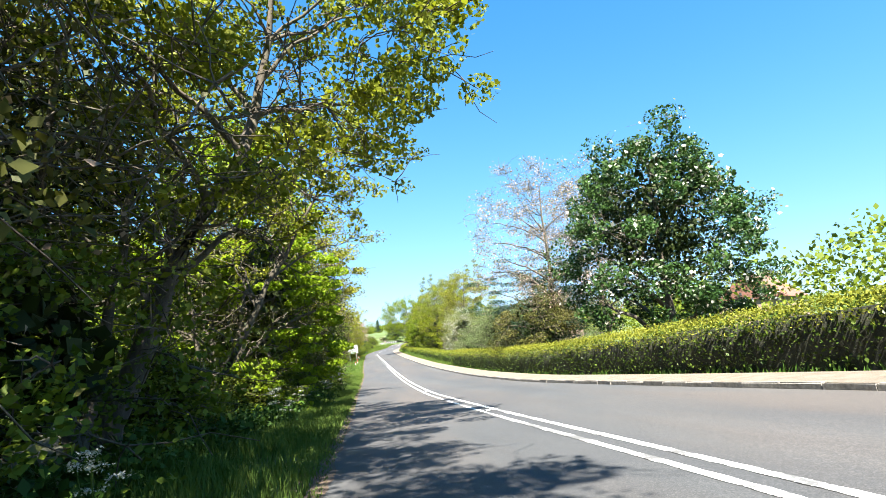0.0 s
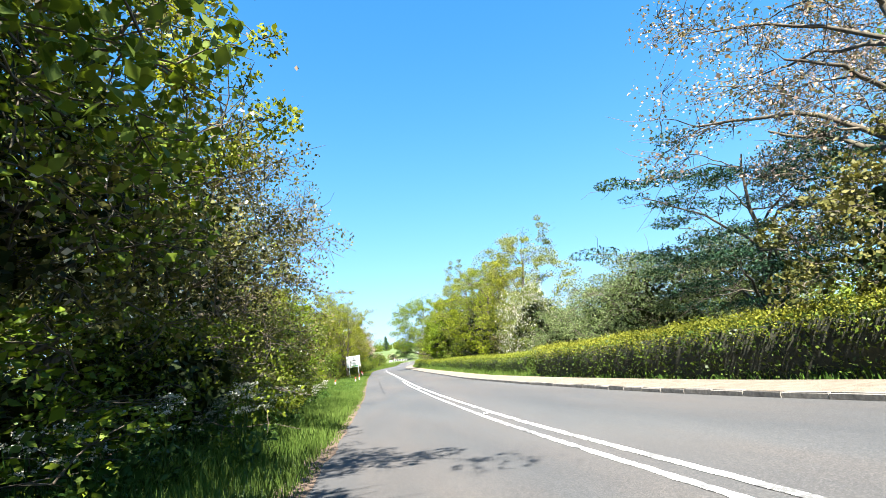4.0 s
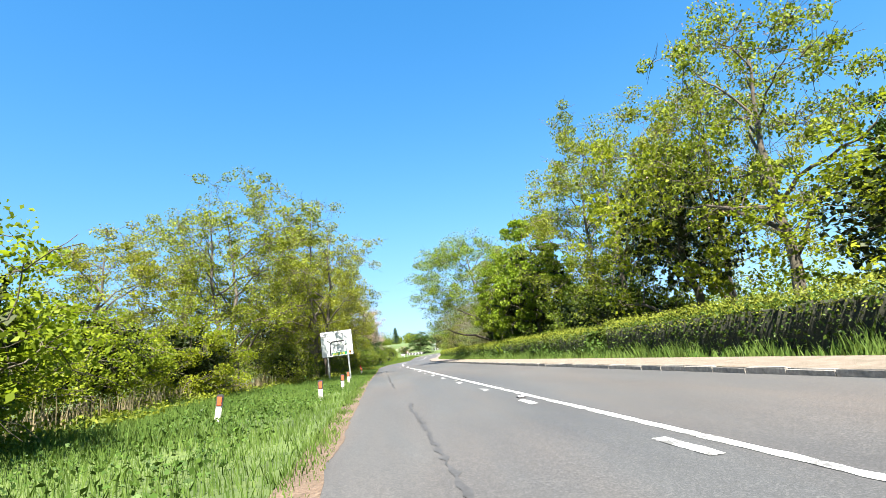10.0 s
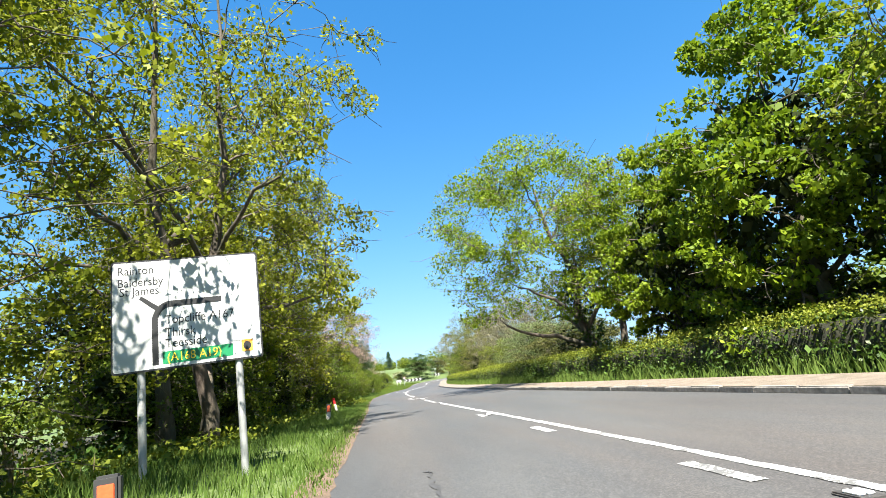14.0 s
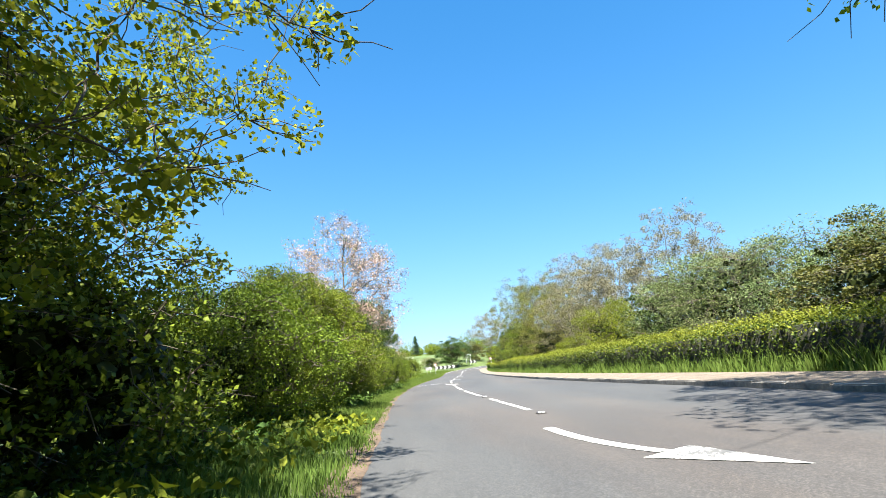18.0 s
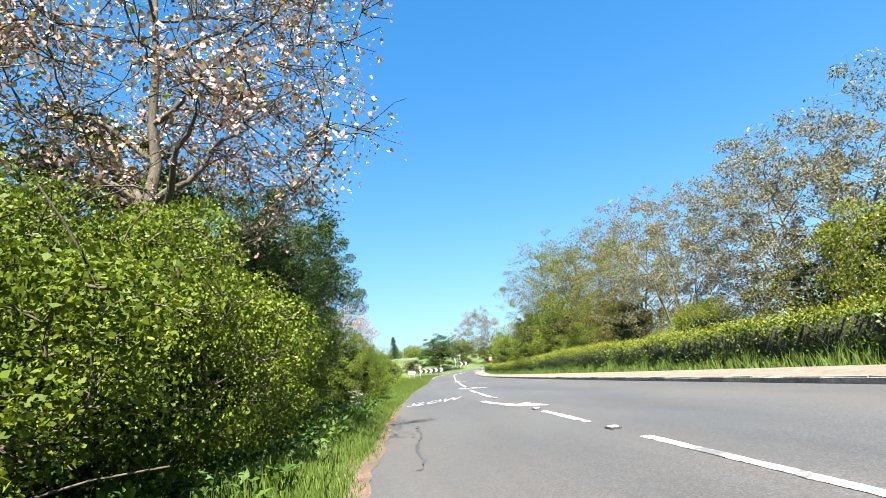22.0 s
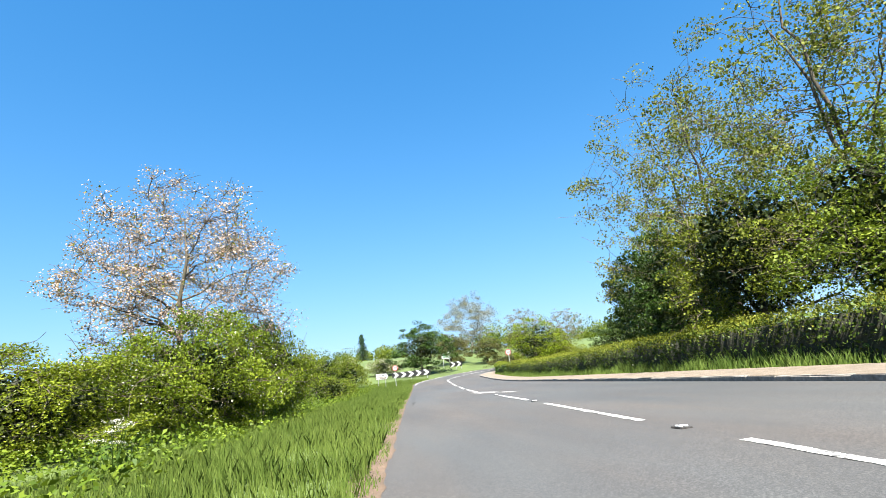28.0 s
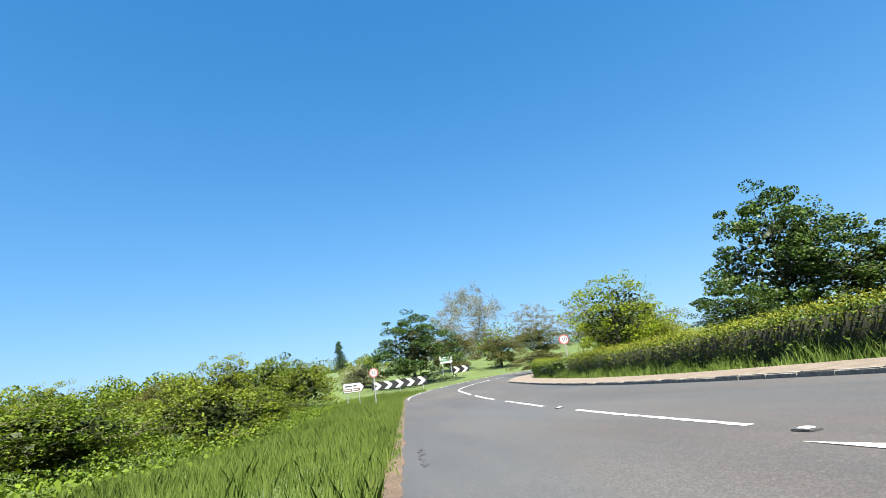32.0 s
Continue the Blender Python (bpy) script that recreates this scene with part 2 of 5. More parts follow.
def asphalt_mat():
    m, nt, b = mat("asphalt")
    fine = noise_tex(nt, 160.0, 3.0)
    stones = nt.nodes.new("ShaderNodeTexVoronoi")
    stones.inputs["Scale"].default_value = 90.0
    tc = nt.nodes.new("ShaderNodeTexCoord")
    nt.links.new(tc.outputs["Object"], stones.inputs["Vector"])
    broad = noise_tex(nt, 0.55, 5.0, 0.6, stretch=(1.0, 0.16, 1.0))
    brown = noise_tex(nt, 0.23, 4.0, 0.65, stretch=(1.3, 0.2, 1.0))
    grain = ramp(nt, stones.outputs["Color"], [(0.0, (0.026, 0.0265, 0.0268)), (0.6, (0.046, 0.046, 0.046)), (1.0, (0.084, 0.082, 0.08))])
    tone = ramp(nt, broad.outputs[0], [(0.32, (0.74, 0.75, 0.77)), (0.64, (1.12, 1.1, 1.07))])
    tint = ramp(nt, brown.outputs[0], [(0.42, (0.96, 1.0, 1.03)), (0.66, (1.13, 1.0, 0.91))])
    col = mixed(nt, 1.0, grain.outputs[0], tone.outputs[0], 'MULTIPLY')
    col = mixed(nt, 1.0, col, tint.outputs[0], 'MULTIPLY')
    nt.links.new(col, b.inputs["Base Color"])
    b.inputs["Roughness"].default_value = 0.82
    bumped(nt, b, fine.outputs[0], 0.5, 0.006)
    return m


def worn_paint(name, colour, wear):
    """Road paint that shows the stones where traffic has rubbed it."""
    m, nt, b = mat(name)
    n = noise_tex(nt, 28.0, 6.0, 0.7)
    n2 = noise_tex(nt, 1.6, 4.0, 0.6)
    add = nt.nodes.new("ShaderNodeMath")
    add.operation = 'ADD'
    nt.links.new(n.outputs[0], add.inputs[0])
    nt.links.new(n2.outputs[0], add.inputs[1])
    r = ramp(nt, add.outputs[0], [(wear - 0.06, (0.09, 0.09, 0.087)), (wear + 0.05, colour)])
    nt.links.new(r.outputs[0], b.inputs["Base Color"])
    b.inputs["Roughness"].default_value = 0.65
    bumped(nt, b, n.outputs[0], 0.4, 0.004)
    return m


def soil_mat(name, a, bcol, c3, scale):
    m, nt, b = mat(name)
    n = noise_tex(nt, scale, 8.0, 0.65)
    n2 = noise_tex(nt, scale * 0.05, 4.0)
    a, bcol, c3 = (tuple(0.64 * v for v in c) for c in (a, bcol, c3))
    r = ramp(nt, n.outputs[0], [(0.3, a), (0.5, bcol), (0.72, c3)])
    r2 = ramp(nt, n2.outputs[0], [(0.35, (0.7, 0.72, 0.62)), (0.65, (1.1, 1.1, 1.0))])
    nt.links.new(mixed(nt, 1.0, r.outputs[0], r2.outputs[0], 'MULTIPLY'), b.inputs["Base Color"])
    b.inputs["Roughness"].default_value = 0.95
    bumped(nt, b, n.outputs[0], 0.8, 0.03)
    return m


def bark_mat(name, a, bcol):
    m, nt, b = mat(name)
    n = noise_tex(nt, 9.0, 7.0, 0.7, stretch=(1, 1, 0.25))
    n2 = noise_tex(nt, 1.1, 3.0)
    a, bcol = (tuple(0.7 * v for v in c) for c in (a, bcol))
    r = ramp(nt, n.outputs[0], [(0.3, a), (0.68, bcol)])
    r2 = ramp(nt, n2.outputs[0], [(0.4, (0.85, 0.95, 0.75)), (0.65, (1.1, 1.05, 1.0))])
    nt.links.new(mixed(nt, 1.0, r.outputs[0], r2.outputs[0], 'MULTIPLY'), b.inputs["Base Color"])
    b.inputs["Roughness"].default_value = 0.9
    bumped(nt, b, n.outputs[0], 0.9, 0.03)
    return m


M_ASPHALT = asphalt_mat()
M_LINE = worn_paint("worn_white_paint", (0.6, 0.6, 0.57), 0.985)
M_LINE_OLD = worn_paint("rubbed_white_paint", (0.55, 0.55, 0.53), 1.05)
M_SEAM = plain("dark_asphalt_seam", (0.038, 0.038, 0.039), 0.8, 0, 0.3, 20.0)
M_PATH = soil_mat("footway_asphalt", (0.17, 0.135, 0.115), (0.24, 0.19, 0.16), (0.31, 0.255, 0.22), 60.0)
M_KERB = plain("kerb_concrete", (0.2, 0.185, 0.162), 0.85, 0, 0.35, 14.0, 0.01)
M_DIRT = soil_mat("roadside_dirt", (0.08, 0.05, 0.034), (0.15, 0.098, 0.07), (0.24, 0.175, 0.135), 30.0)
M_GROUND = soil_mat("turf", (0.05, 0.08, 0.014), (0.09, 0.14, 0.024), (0.14, 0.18, 0.04), 5.0)
M_SHADE = soil_mat("leaf_litter_shade", (0.02, 0.022, 0.01), (0.04, 0.04, 0.018), (0.07, 0.06, 0.03), 8.0)
M_FIELD = soil_mat("field_grass", (0.06, 0.1, 0.022), (0.09, 0.14, 0.03), (0.13, 0.17, 0.045), 0.6)
M_GRASS = leaf_mat("grass_blades", (0.1, 0.175, 0.03), (0.15, 0.24, 0.044), (0.255, 0.34, 0.08), 0.38, 0.5, 0.5)
M_STRAW = leaf_mat("dry_grass", (0.2, 0.17, 0.08), (0.33, 0.28, 0.14), (0.46, 0.4, 0.24), 0.16, 0.7)
M_WEED = leaf_mat("undergrowth_leaves", (0.02, 0.05, 0.01), (0.05, 0.11, 0.018), (0.11, 0.2, 0.03), 0.18)
M_BARK = bark_mat("bark", (0.045, 0.034, 0.026), (0.15, 0.12, 0.095))
M_BARK_GREY = bark_mat("grey_bark", (0.09, 0.078, 0.062), (0.22, 0.195, 0.165))
M_ASH = leaf_mat("fresh_yellow_green_leaves", (0.11, 0.15, 0.012), (0.24, 0.29, 0.02), (0.42, 0.45, 0.05), 0.42)
M_MAPLE = leaf_mat("bright_green_leaves", (0.09, 0.15, 0.012), (0.2, 0.29, 0.016), (0.42, 0.5, 0.035), 0.5)
M_MAPLE_YOUNG = leaf_mat("translucent_young_maple_leaves", (0.12, 0.22, 0.014), (0.265, 0.43, 0.022), (0.48, 0.68, 0.05), 0.55)
M_ELDER = leaf_mat("elder_leaves", (0.065, 0.11, 0.01), (0.155, 0.225, 0.017), (0.34, 0.4, 0.032), 0.34)
M_SPRING = leaf_mat("thin_new_leaves", (0.07, 0.085, 0.015), (0.16, 0.185, 0.03), (0.32, 0.33, 0.06), 0.34)
M_HAW = leaf_mat("hawthorn_leaves", (0.045, 0.085, 0.009), (0.115, 0.175, 0.015), (0.26, 0.32, 0.03), 0.26)
M_OLIVE = leaf_mat("olive_leaves", (0.05, 0.06, 0.014), (0.12, 0.13, 0.03), (0.22, 0.2, 0.06), 0.23)
M_DARK = leaf_mat("dark_green_leaves", (0.02, 0.045, 0.008), (0.042, 0.085, 0.013), (0.1, 0.155, 0.025), 0.12, 0.42)
M_CHESTNUT = leaf_mat("chestnut_leaves", (0.018, 0.045, 0.012), (0.04, 0.09, 0.02), (0.1, 0.17, 0.04), 0.16, 0.4)
M_CEDAR = leaf_mat("cedar_needles", (0.012, 0.045, 0.02), (0.03, 0.085, 0.04), (0.075, 0.15, 0.07), 0.13, 0.5)
M_WILLOW = leaf_mat("pale_willow_leaves", (0.09, 0.14, 0.05), (0.17, 0.23, 0.08), (0.28, 0.33, 0.14), 0.26)
M_GREYLEAF = leaf_mat("grey_green_buds", (0.12, 0.12, 0.06), (0.22, 0.2, 0.11), (0.34, 0.31, 0.19), 0.20)
M_BLOSSOM = leaf_mat("cream_blossom", (0.5, 0.5, 0.38), (0.68, 0.67, 0.55), (0.82, 0.81, 0.72), 0.20, 0.7)
M_KEYS = leaf_mat("pinkish_dry_seed_bunches", (0.3, 0.19, 0.15), (0.52, 0.36, 0.29), (0.72, 0.54, 0.46), 0.20, 0.75)
M_BUDS = leaf_mat("brownish_pink_buds", (0.2, 0.13, 0.09), (0.32, 0.22, 0.16), (0.46, 0.36, 0.28), 0.20, 0.7)
M_HEDGE = leaf_mat("hedge_leaves", (0.018, 0.045, 0.008), (0.05, 0.1, 0.014), (0.14, 0.21, 0.03), 0.16, 0.4)
M_SHOOTS = leaf_mat("young_hedge_shoots", (0.14, 0.18, 0.018), (0.24, 0.28, 0.028), (0.36, 0.38, 0.05), 0.3)
# dark colour standing for the shade among hedge twigs
M_CORE = soil_mat("hedge_inner_shade", (0.012, 0.014, 0.006), (0.025, 0.028, 0.01), (0.05, 0.045, 0.02), 14.0)
# leaf colour cut to near black for the shade inside crowns
M_INNER = leaf_mat("shade_coloured_leaves", (0.012, 0.02, 0.005), (0.026, 0.042, 0.008), (0.05, 0.07, 0.012), 0.05)
M_WHITE = plain("white_sign_face", (0.42, 0.43, 0.42), 0.35, 0, 0.06, 3.0)
M_BLACK = plain("black_sign_paint", (0.012, 0.012, 0.012), 0.45)
M_GREEN = plain("green_sign_panel", (0.008, 0.16, 0.06), 0.4, 0, 0.05)
M_YELLOW = plain("yellow_sign_lettering", (0.75, 0.5, 0.03), 0.4)
M_ORANGE = plain("orange_diversion_symbol", (0.75, 0.3, 0.04), 0.4)
M_RED = plain("red_sign_paint", (0.3, 0.015, 0.015), 0.35)
M_REFLECT = plain("red_orange_reflector", (0.5, 0.09, 0.035), 0.25, 0, 0.12, 40.0)
M_POST = plain("grey_painted_steel_post", (0.33, 0.34, 0.33), 0.45, 0.3, 0.15, 9.0)
M_GALV = plain("galvanised_steel", (0.42, 0.43, 0.44), 0.4, 0.7, 0.15, 9.0)
M_PLASTIC = plain("black_weathered_plastic", (0.03, 0.03, 0.03), 0.55, 0, 0.3)
M_POSTWHITE = plain("dirty_white_plastic", (0.42, 0.41, 0.38), 0.55, 0, 0.2)
M_GREYBACK = plain("grey_sign_back", (0.2, 0.2, 0.2), 0.5)
M_STUD = plain("cast_iron_road_stud", (0.045, 0.042, 0.04), 0.6, 0.2, 0.3, 30.0)
M_STUD_EYE = plain("white_stud_eye", (0.72, 0.72, 0.7), 0.3)
M_ROOF = plain("red_clay_roof", (0.18, 0.08, 0.055), 0.85, 0, 0.25, 4.0)
M_BRICK = plain("pale_brick_wall", (0.28, 0.2, 0.16), 0.9, 0, 0.3, 2.0)
M_GLASS = plain("dark_window_glass", (0.03, 0.04, 0.05), 0.1)


# ---------------------------------------------------------------- ground, road, footway
def ribbon(name, s0, s1, step, offs, dz, material, smooth=True):
    """A strip along the line; offs: functions or numbers, left to right; dz: heights above the land."""
    s = np.arange(s0, s1 + 1e-6, step)
    cols = [on_line(s, (o(s) if callable(o) else np.full(len(s), float(o))), h) for o, h in zip(offs, dz)]
    v = np.stack(cols, 1).reshape(-1, 3)
    k = len(cols)
    i = np.arange(len(s) - 1)[:, None] * k + np.arange(k - 1)[None, :]
    f = np.stack([i, i + 1, i + k + 1, i + k], -1).reshape(-1, 4)
    return mesh_of(name, v, f, material, smooth)


def build_ground():
    ys = np.concatenate([np.arange(-400, -40, 40.0), np.arange(-40, 270, 1.5), np.arange(270, 340, 10.0), np.linspace(340, 1500, 18)])
    os_ = np.concatenate([-np.geomspace(900, 24, 16), np.arange(-20, -3, 1.0), np.arange(-3, 14, 0.4), np.arange(14, 30, 2.0), np.geomspace(30, 900, 16)])
    Y, O = np.meshgrid(ys, os_, indexing='ij')
    X = cx(np.clip(Y, -160, 330)) + O
    Z = land(X, Y)
    # distance to the road's line
    P = np.stack([X.ravel(), Y.ravel()], 1)
    off = np.full(len(P), 99.0)
    near = (P[:, 1] > -60) & (P[:, 1] < 290) & (np.abs(O.ravel()) < 90)
    L = LINE[::1]
    idx = np.where(near)[0]
    for a in range(0, len(idx), 4000):
        q = P[idx[a:a + 4000]]
        d = ((q[:, None, :] - L[None, :, :]) ** 2).sum(2)
        j = d.argmin(1)
        o = ((q - L[j]) * NORM[j]).sum(1)
        s = j - S0
        off[idx[a:a + 4000]] = np.where((o > left_off(s) - 0.05) & (o < kerb_off(s) + 1.75) & (np.sqrt(d.min(1)) < 12), 0.0, 99.0)
    Z = Z.ravel() - np.where(off == 0.0, 0.16, 0.0)
    bump = np.array([noise.noise((x * 0.35, y * 0.35, 0)) for x, y in P[:, :2]]) * np.where(np.abs(O.ravel()) < 40, 0.05, 0.0)
    Z += bump * (off > 0)
    # far hills
    Z += 14 * np.clip((Y.ravel() - 420) / 500, 0, 1) * (0.6 + 0.4 * np.sin(P[:, 0] * 0.006 + 1.0))
    V = np.stack([X.ravel(), Y.ravel(), Z], 1)
    k = len(os_)
    i = np.arange(len(ys) - 1)[:, None] * k + np.arange(k - 1)[None, :]
    F = np.stack([i, i + 1, i + k + 1, i + k], -1).reshape(-1, 4)
    fo = np.abs(O[:-1, :-1]).ravel()
    side, fy = O[:-1, :-1].ravel(), Y[:-1, :-1].ravel()
    mi = np.where((fo > 30) | (fy > 290), 2, 0)
    # under the trees: litter, its colour darkened for their shade
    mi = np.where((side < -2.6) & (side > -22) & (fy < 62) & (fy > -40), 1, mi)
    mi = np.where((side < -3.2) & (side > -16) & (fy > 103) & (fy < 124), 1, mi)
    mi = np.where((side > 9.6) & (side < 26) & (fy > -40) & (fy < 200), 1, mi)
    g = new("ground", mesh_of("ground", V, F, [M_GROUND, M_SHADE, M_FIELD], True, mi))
    tagged(g, "grassy ground with leaf litter coloured darker for tree shade and far fields", "ground", kind="structure")


build_ground()
road = new("road", ribbon("road", -58, 300, 1.0, [left_off, lambda s: left_off(s) + 0.6, mid_off, lambda s: mid_off(s) + 2, kerb_off], [0, 0, 0, 0, 0], M_ASPHALT))
tagged(road, "worn grey asphalt two-lane country road", "road", kind="structure")
dirt_rng = np.random.default_rng(3)


def ragged(s, base, amp, seed):
    return base + amp * np.array([noise.noise((float(v) * 0.7, seed, 0.0)) + 0.6 * noise.noise((float(v) * 2.9, seed, 3.0)) for v in s])


verge_dirt = new("roadside_dirt", ribbon("roadside_dirt", -58, 238, 0.25, [lambda s: left_off(s) - 0.25, lambda s: ragged(s, left_off(s) - 0.08, 0.04, 2.0), lambda s: ragged(s, left_off(s) + 0.13, 0.08, 7.0)], [0.02, 0.012, 0.004], M_DIRT))
tagged(verge_dirt, "brown grit and dirt along the road's edge", "dirt", kind="structure")
footway = new("pavement", ribbon("pavement", -58, 262, 1.0, [lambda s: kerb_off(s) + 0.12, lambda s: kerb_off(s) + 0.7, lambda s: kerb_off(s) + 1.6, lambda s: kerb_off(s) + 1.85], [0.095, 0.1, 0.11, 0.02], M_PATH))
tagged(footway, "narrow brownish asphalt footway", "pavement", kind="structure")


# ---------------------------------------------------------------- road markings
def marking(name, s0, s1, o_fn, width, material, label, group="", wav=0.0):
    n = max(2, int((s1 - s0) / 0.14) + 1)
    s = np.linspace(s0, s1, n)
    a = on_line(s, o_fn(s) - width / 2 + wav * RNG.normal(size=n), 0.006)
    b = on_line(s, o_fn(s) + width / 2 + wav * RNG.normal(size=n), 0.006)
    v = np.stack([a, b], 1).reshape(-1, 3)
    i = np.arange(n - 1) * 2
    ob = new(name, mesh_of(name, v, np.stack([i, i + 1, i + 3, i + 2], 1), material))
    return tagged(ob, label, "road marking", group, "structure")


marking("centre_line", -58, 112.5, lambda s: mid_off(s) + 0.02, 0.11, M_LINE, "long worn solid white centre line", wav=0.006)
for a, b, m in ((-58, 2, M_LINE_OLD), (2, 8.5, M_LINE_OLD), (8.5, 17.5, M_LINE), (17.5, 20.4, M_LINE_OLD), (20.4, 25.8, M_LINE), (25.8, 34, M_LINE_OLD), (34, 46, M_LINE_OLD), (46, 58.3, M_LINE_OLD), (58.3, 68.6, M_LINE)):
    marking("second_line", a, b, lambda s: mid_off(s) - 0.3, 0.105, m, "rubbed white line beside the centre line", "double line", wav=0.006)
for y in (70.15, 74.75, 78.5, 82.4, 86.6, 90.5, 94.6, 98.6, 102.8):
    marking("block_mark", y, y + 0.85, lambda s: mid_off(s) - 0.29, 0.13, M_LINE_OLD, "short white block beside the centre line", "short blocks", wav=0.006)
dash_ends = [(113.5, 117.6), (126.9, 131.8), (133.9, 139.5), (141.7, 146.1), (147.9, 150.5), (157.8, 161.6), (163.2, 166.8), (173.6, 179.1), (181.4, 187.0), (189.2, 194.2), (202.6, 208.4), (211.4, 217.4), (220.2, 226.5)]
for a, b in dash_ends:
    marking("centre_dash", a, b, mid_off, 0.11, M_LINE, "white dash of the broken centre line", "centre dashes", wav=0.006)
marking("bend_line", 228.5, 262, lambda s: mid_off(s), 0.13, M_LINE, "solid white line round the bend")
marking("bend_edge_line", 234, 262, lambda s: left_off(s) + 0.35, 0.1, M_LINE, "white edge line round the bend")


def deflection_arrow(s0, o0, s1, o1, flip, bend=1.15, neck=0.52, back=-0.05, fore=0.06):
    """A long curved arrow from its tail at s0, o0 to its tip at s1, o1."""
    n, w = 9, 0.075
    v, f = [], []
    for t in np.linspace(0, neck, n):
        s, o = s0 + (s1 - s0) * t, o0 + (o1 - o0) * t ** bend
        v += [on_line(np.array(s), np.array(o - w), 0.007), on_line(np.array(s), np.array(o + w), 0.007)]
    f = [(2 * i, 2 * i + 1, 2 * i + 3, 2 * i + 2) for i in range(n - 1)]
    base = len(v)
    for t, do in ((neck + back, -0.32 * flip), (neck + fore, 0.34 * flip), (1.0, 0.0)):
        v.append(on_line(np.array(s0 + (s1 - s0) * t), np.array(o0 + (o1 - o0) * t ** bend + do), 0.0075))
    f.append((base, base + 1, base + 2))
    ob = new("deflection_arrow", mesh_of("deflection_arrow", np.array(v), f, M_LINE))
    return tagged(ob, "long curved white arrow painted in the centre line", "road marking", "deflection arrows", "structure")


deflection_arrow(123.95, 2.02, 120.24, 2.9, 1, 2.6, 0.7, 0.04, -0.03)
deflection_arrow(156.1, 2.05, 151.6, 2.88, 1, 2.0, 0.64, 0.03, 0.0)
deflection_arrow(166.9, 3.5, 172.3, 2.28, -1)
deflection_arrow(195.4, 4.1, 201.4, 2.95, -1)

# the word on the lane
slow = text_mesh("SLOW", 1.0, M_LINE_OLD, "slow_lettering")
co = np.empty(len(slow.vertices) * 3)
slow.vertices.foreach_get("co", co)
co = co.reshape(-1, 3)
lo, hi = co.min(0), co.max(0)
u = (co - lo) / np.maximum(hi - lo, 1e-6)
P = on_line(158.7 + (1.95 + 0.3 * u[:, 0]) * u[:, 1] + 0.2 * u[:, 0], -0.3 + 1.84 * u[:, 0] + 0.3 * u[:, 1], 0.007)
slow.vertices.foreach_set("co", P.ravel())
slow.update()
tagged(new("slow_lettering", slow), "white word SLOW painted on the lane", "road marking", kind="structure")

# dark crack lines and tar seams
for s0, s1, o, w in ((55, 78, 0.55, 0.05), (84, 97, 0.4, 0.04), (196.5, 200.4, 0.05, 0.05), (204, 206.2, 0.0, 0.04), (146, 151, 0.1, 0.03)):
    marking("tar_seam", s0, s1, lambda s, o=o: ragged(np.atleast_1d(s), o, 0.07, s0), w, M_SEAM, "thin dark tar seam in the asphalt", "tar seams", wav=0.02)


def build_studs():
    st = empty("road_stud", Matrix.Translation(on_line(np.array(140.9), np.array(mid_off(140.9)), 0.0).tolist()), label="cast road stud with white reflecting eyes in the centre line", category="road stud", group="road studs")
    bm = box_bm(0.15, 0.22, 0.022, (0, 0, 0.005), 0.009)
    part("casing", bm, M_STUD, st)
    for sx in (-1, 1):
        part("eye", box_bm(0.045, 0.11, 0.016, (sx * 0.03, 0, 0.024), 0.006), M_STUD_EYE, st, "white reflecting eye")
    for s in (118.7, 132.9, 126.0, 112.0, 147.0, 151.1, 156.8, 162.3, 172.7, 180.3, 188.3, 195.0, 201.8, 209.8, 12.0, 25.0, 38.0, 56.0, 65.0, 76.0, 84.0, 94.0, 103.0):
        p = on_line(np.array(s), np.array(mid_off(s) - (0.18 if s < 112 else 0)), 0.0)
        copy_thing(st, Matrix.Translation(p.tolist()))


build_studs()


# ---------------------------------------------------------------- trees and bushes
def tubes(paths, sides=5):
    """paths: list of (points n x 3, radii n). One mesh's verts and quads."""
    V, F, base = [], [], 0
    ang = np.linspace(0, 2 * pi, sides, endpoint=False)
    for pts, rad in paths:
        pts = np.asarray(pts, float)
        n = len(pts)
        d = np.gradient(pts, axis=0)
        d /= np.maximum(np.linalg.norm(d, axis=1), 1e-6)[:, None]
        ref = np.where(np.abs(d[:, 2:3]) > 0.9, np.array([[1.0, 0, 0]]), np.array([[0, 0, 1.0]]))
        a = np.cross(d, ref)
        a /= np.maximum(np.linalg.norm(a, axis=1), 1e-6)[:, None]
        b = np.cross(d, a)
        ring = pts[:, None, :] + np.asarray(rad)[:, None, None] * (np.cos(ang)[None, :, None] * a[:, None, :] + np.sin(ang)[None, :, None] * b[:, None, :])
        V.append(ring.reshape(-1, 3))
        i = base + np.arange(n - 1)[:, None] * sides + np.arange(sides)[None, :]
        j = base + np.arange(n - 1)[:, None] * sides + (np.arange(sides)[None, :] + 1) % sides
        F.append(np.stack([i, j, j + sides, i + sides], -1).reshape(-1, 4))
        base += n * sides
    return np.concatenate(V), np.concatenate(F)


def joined_tubes(*sets):
    V, F, base = [], [], 0
    for paths, sides in sets:
        if paths:
            v, f = tubes(paths, sides)
            V.append(v)
            F.append(f + base)
            base += len(v)
    return np.concatenate(V), np.concatenate(F)


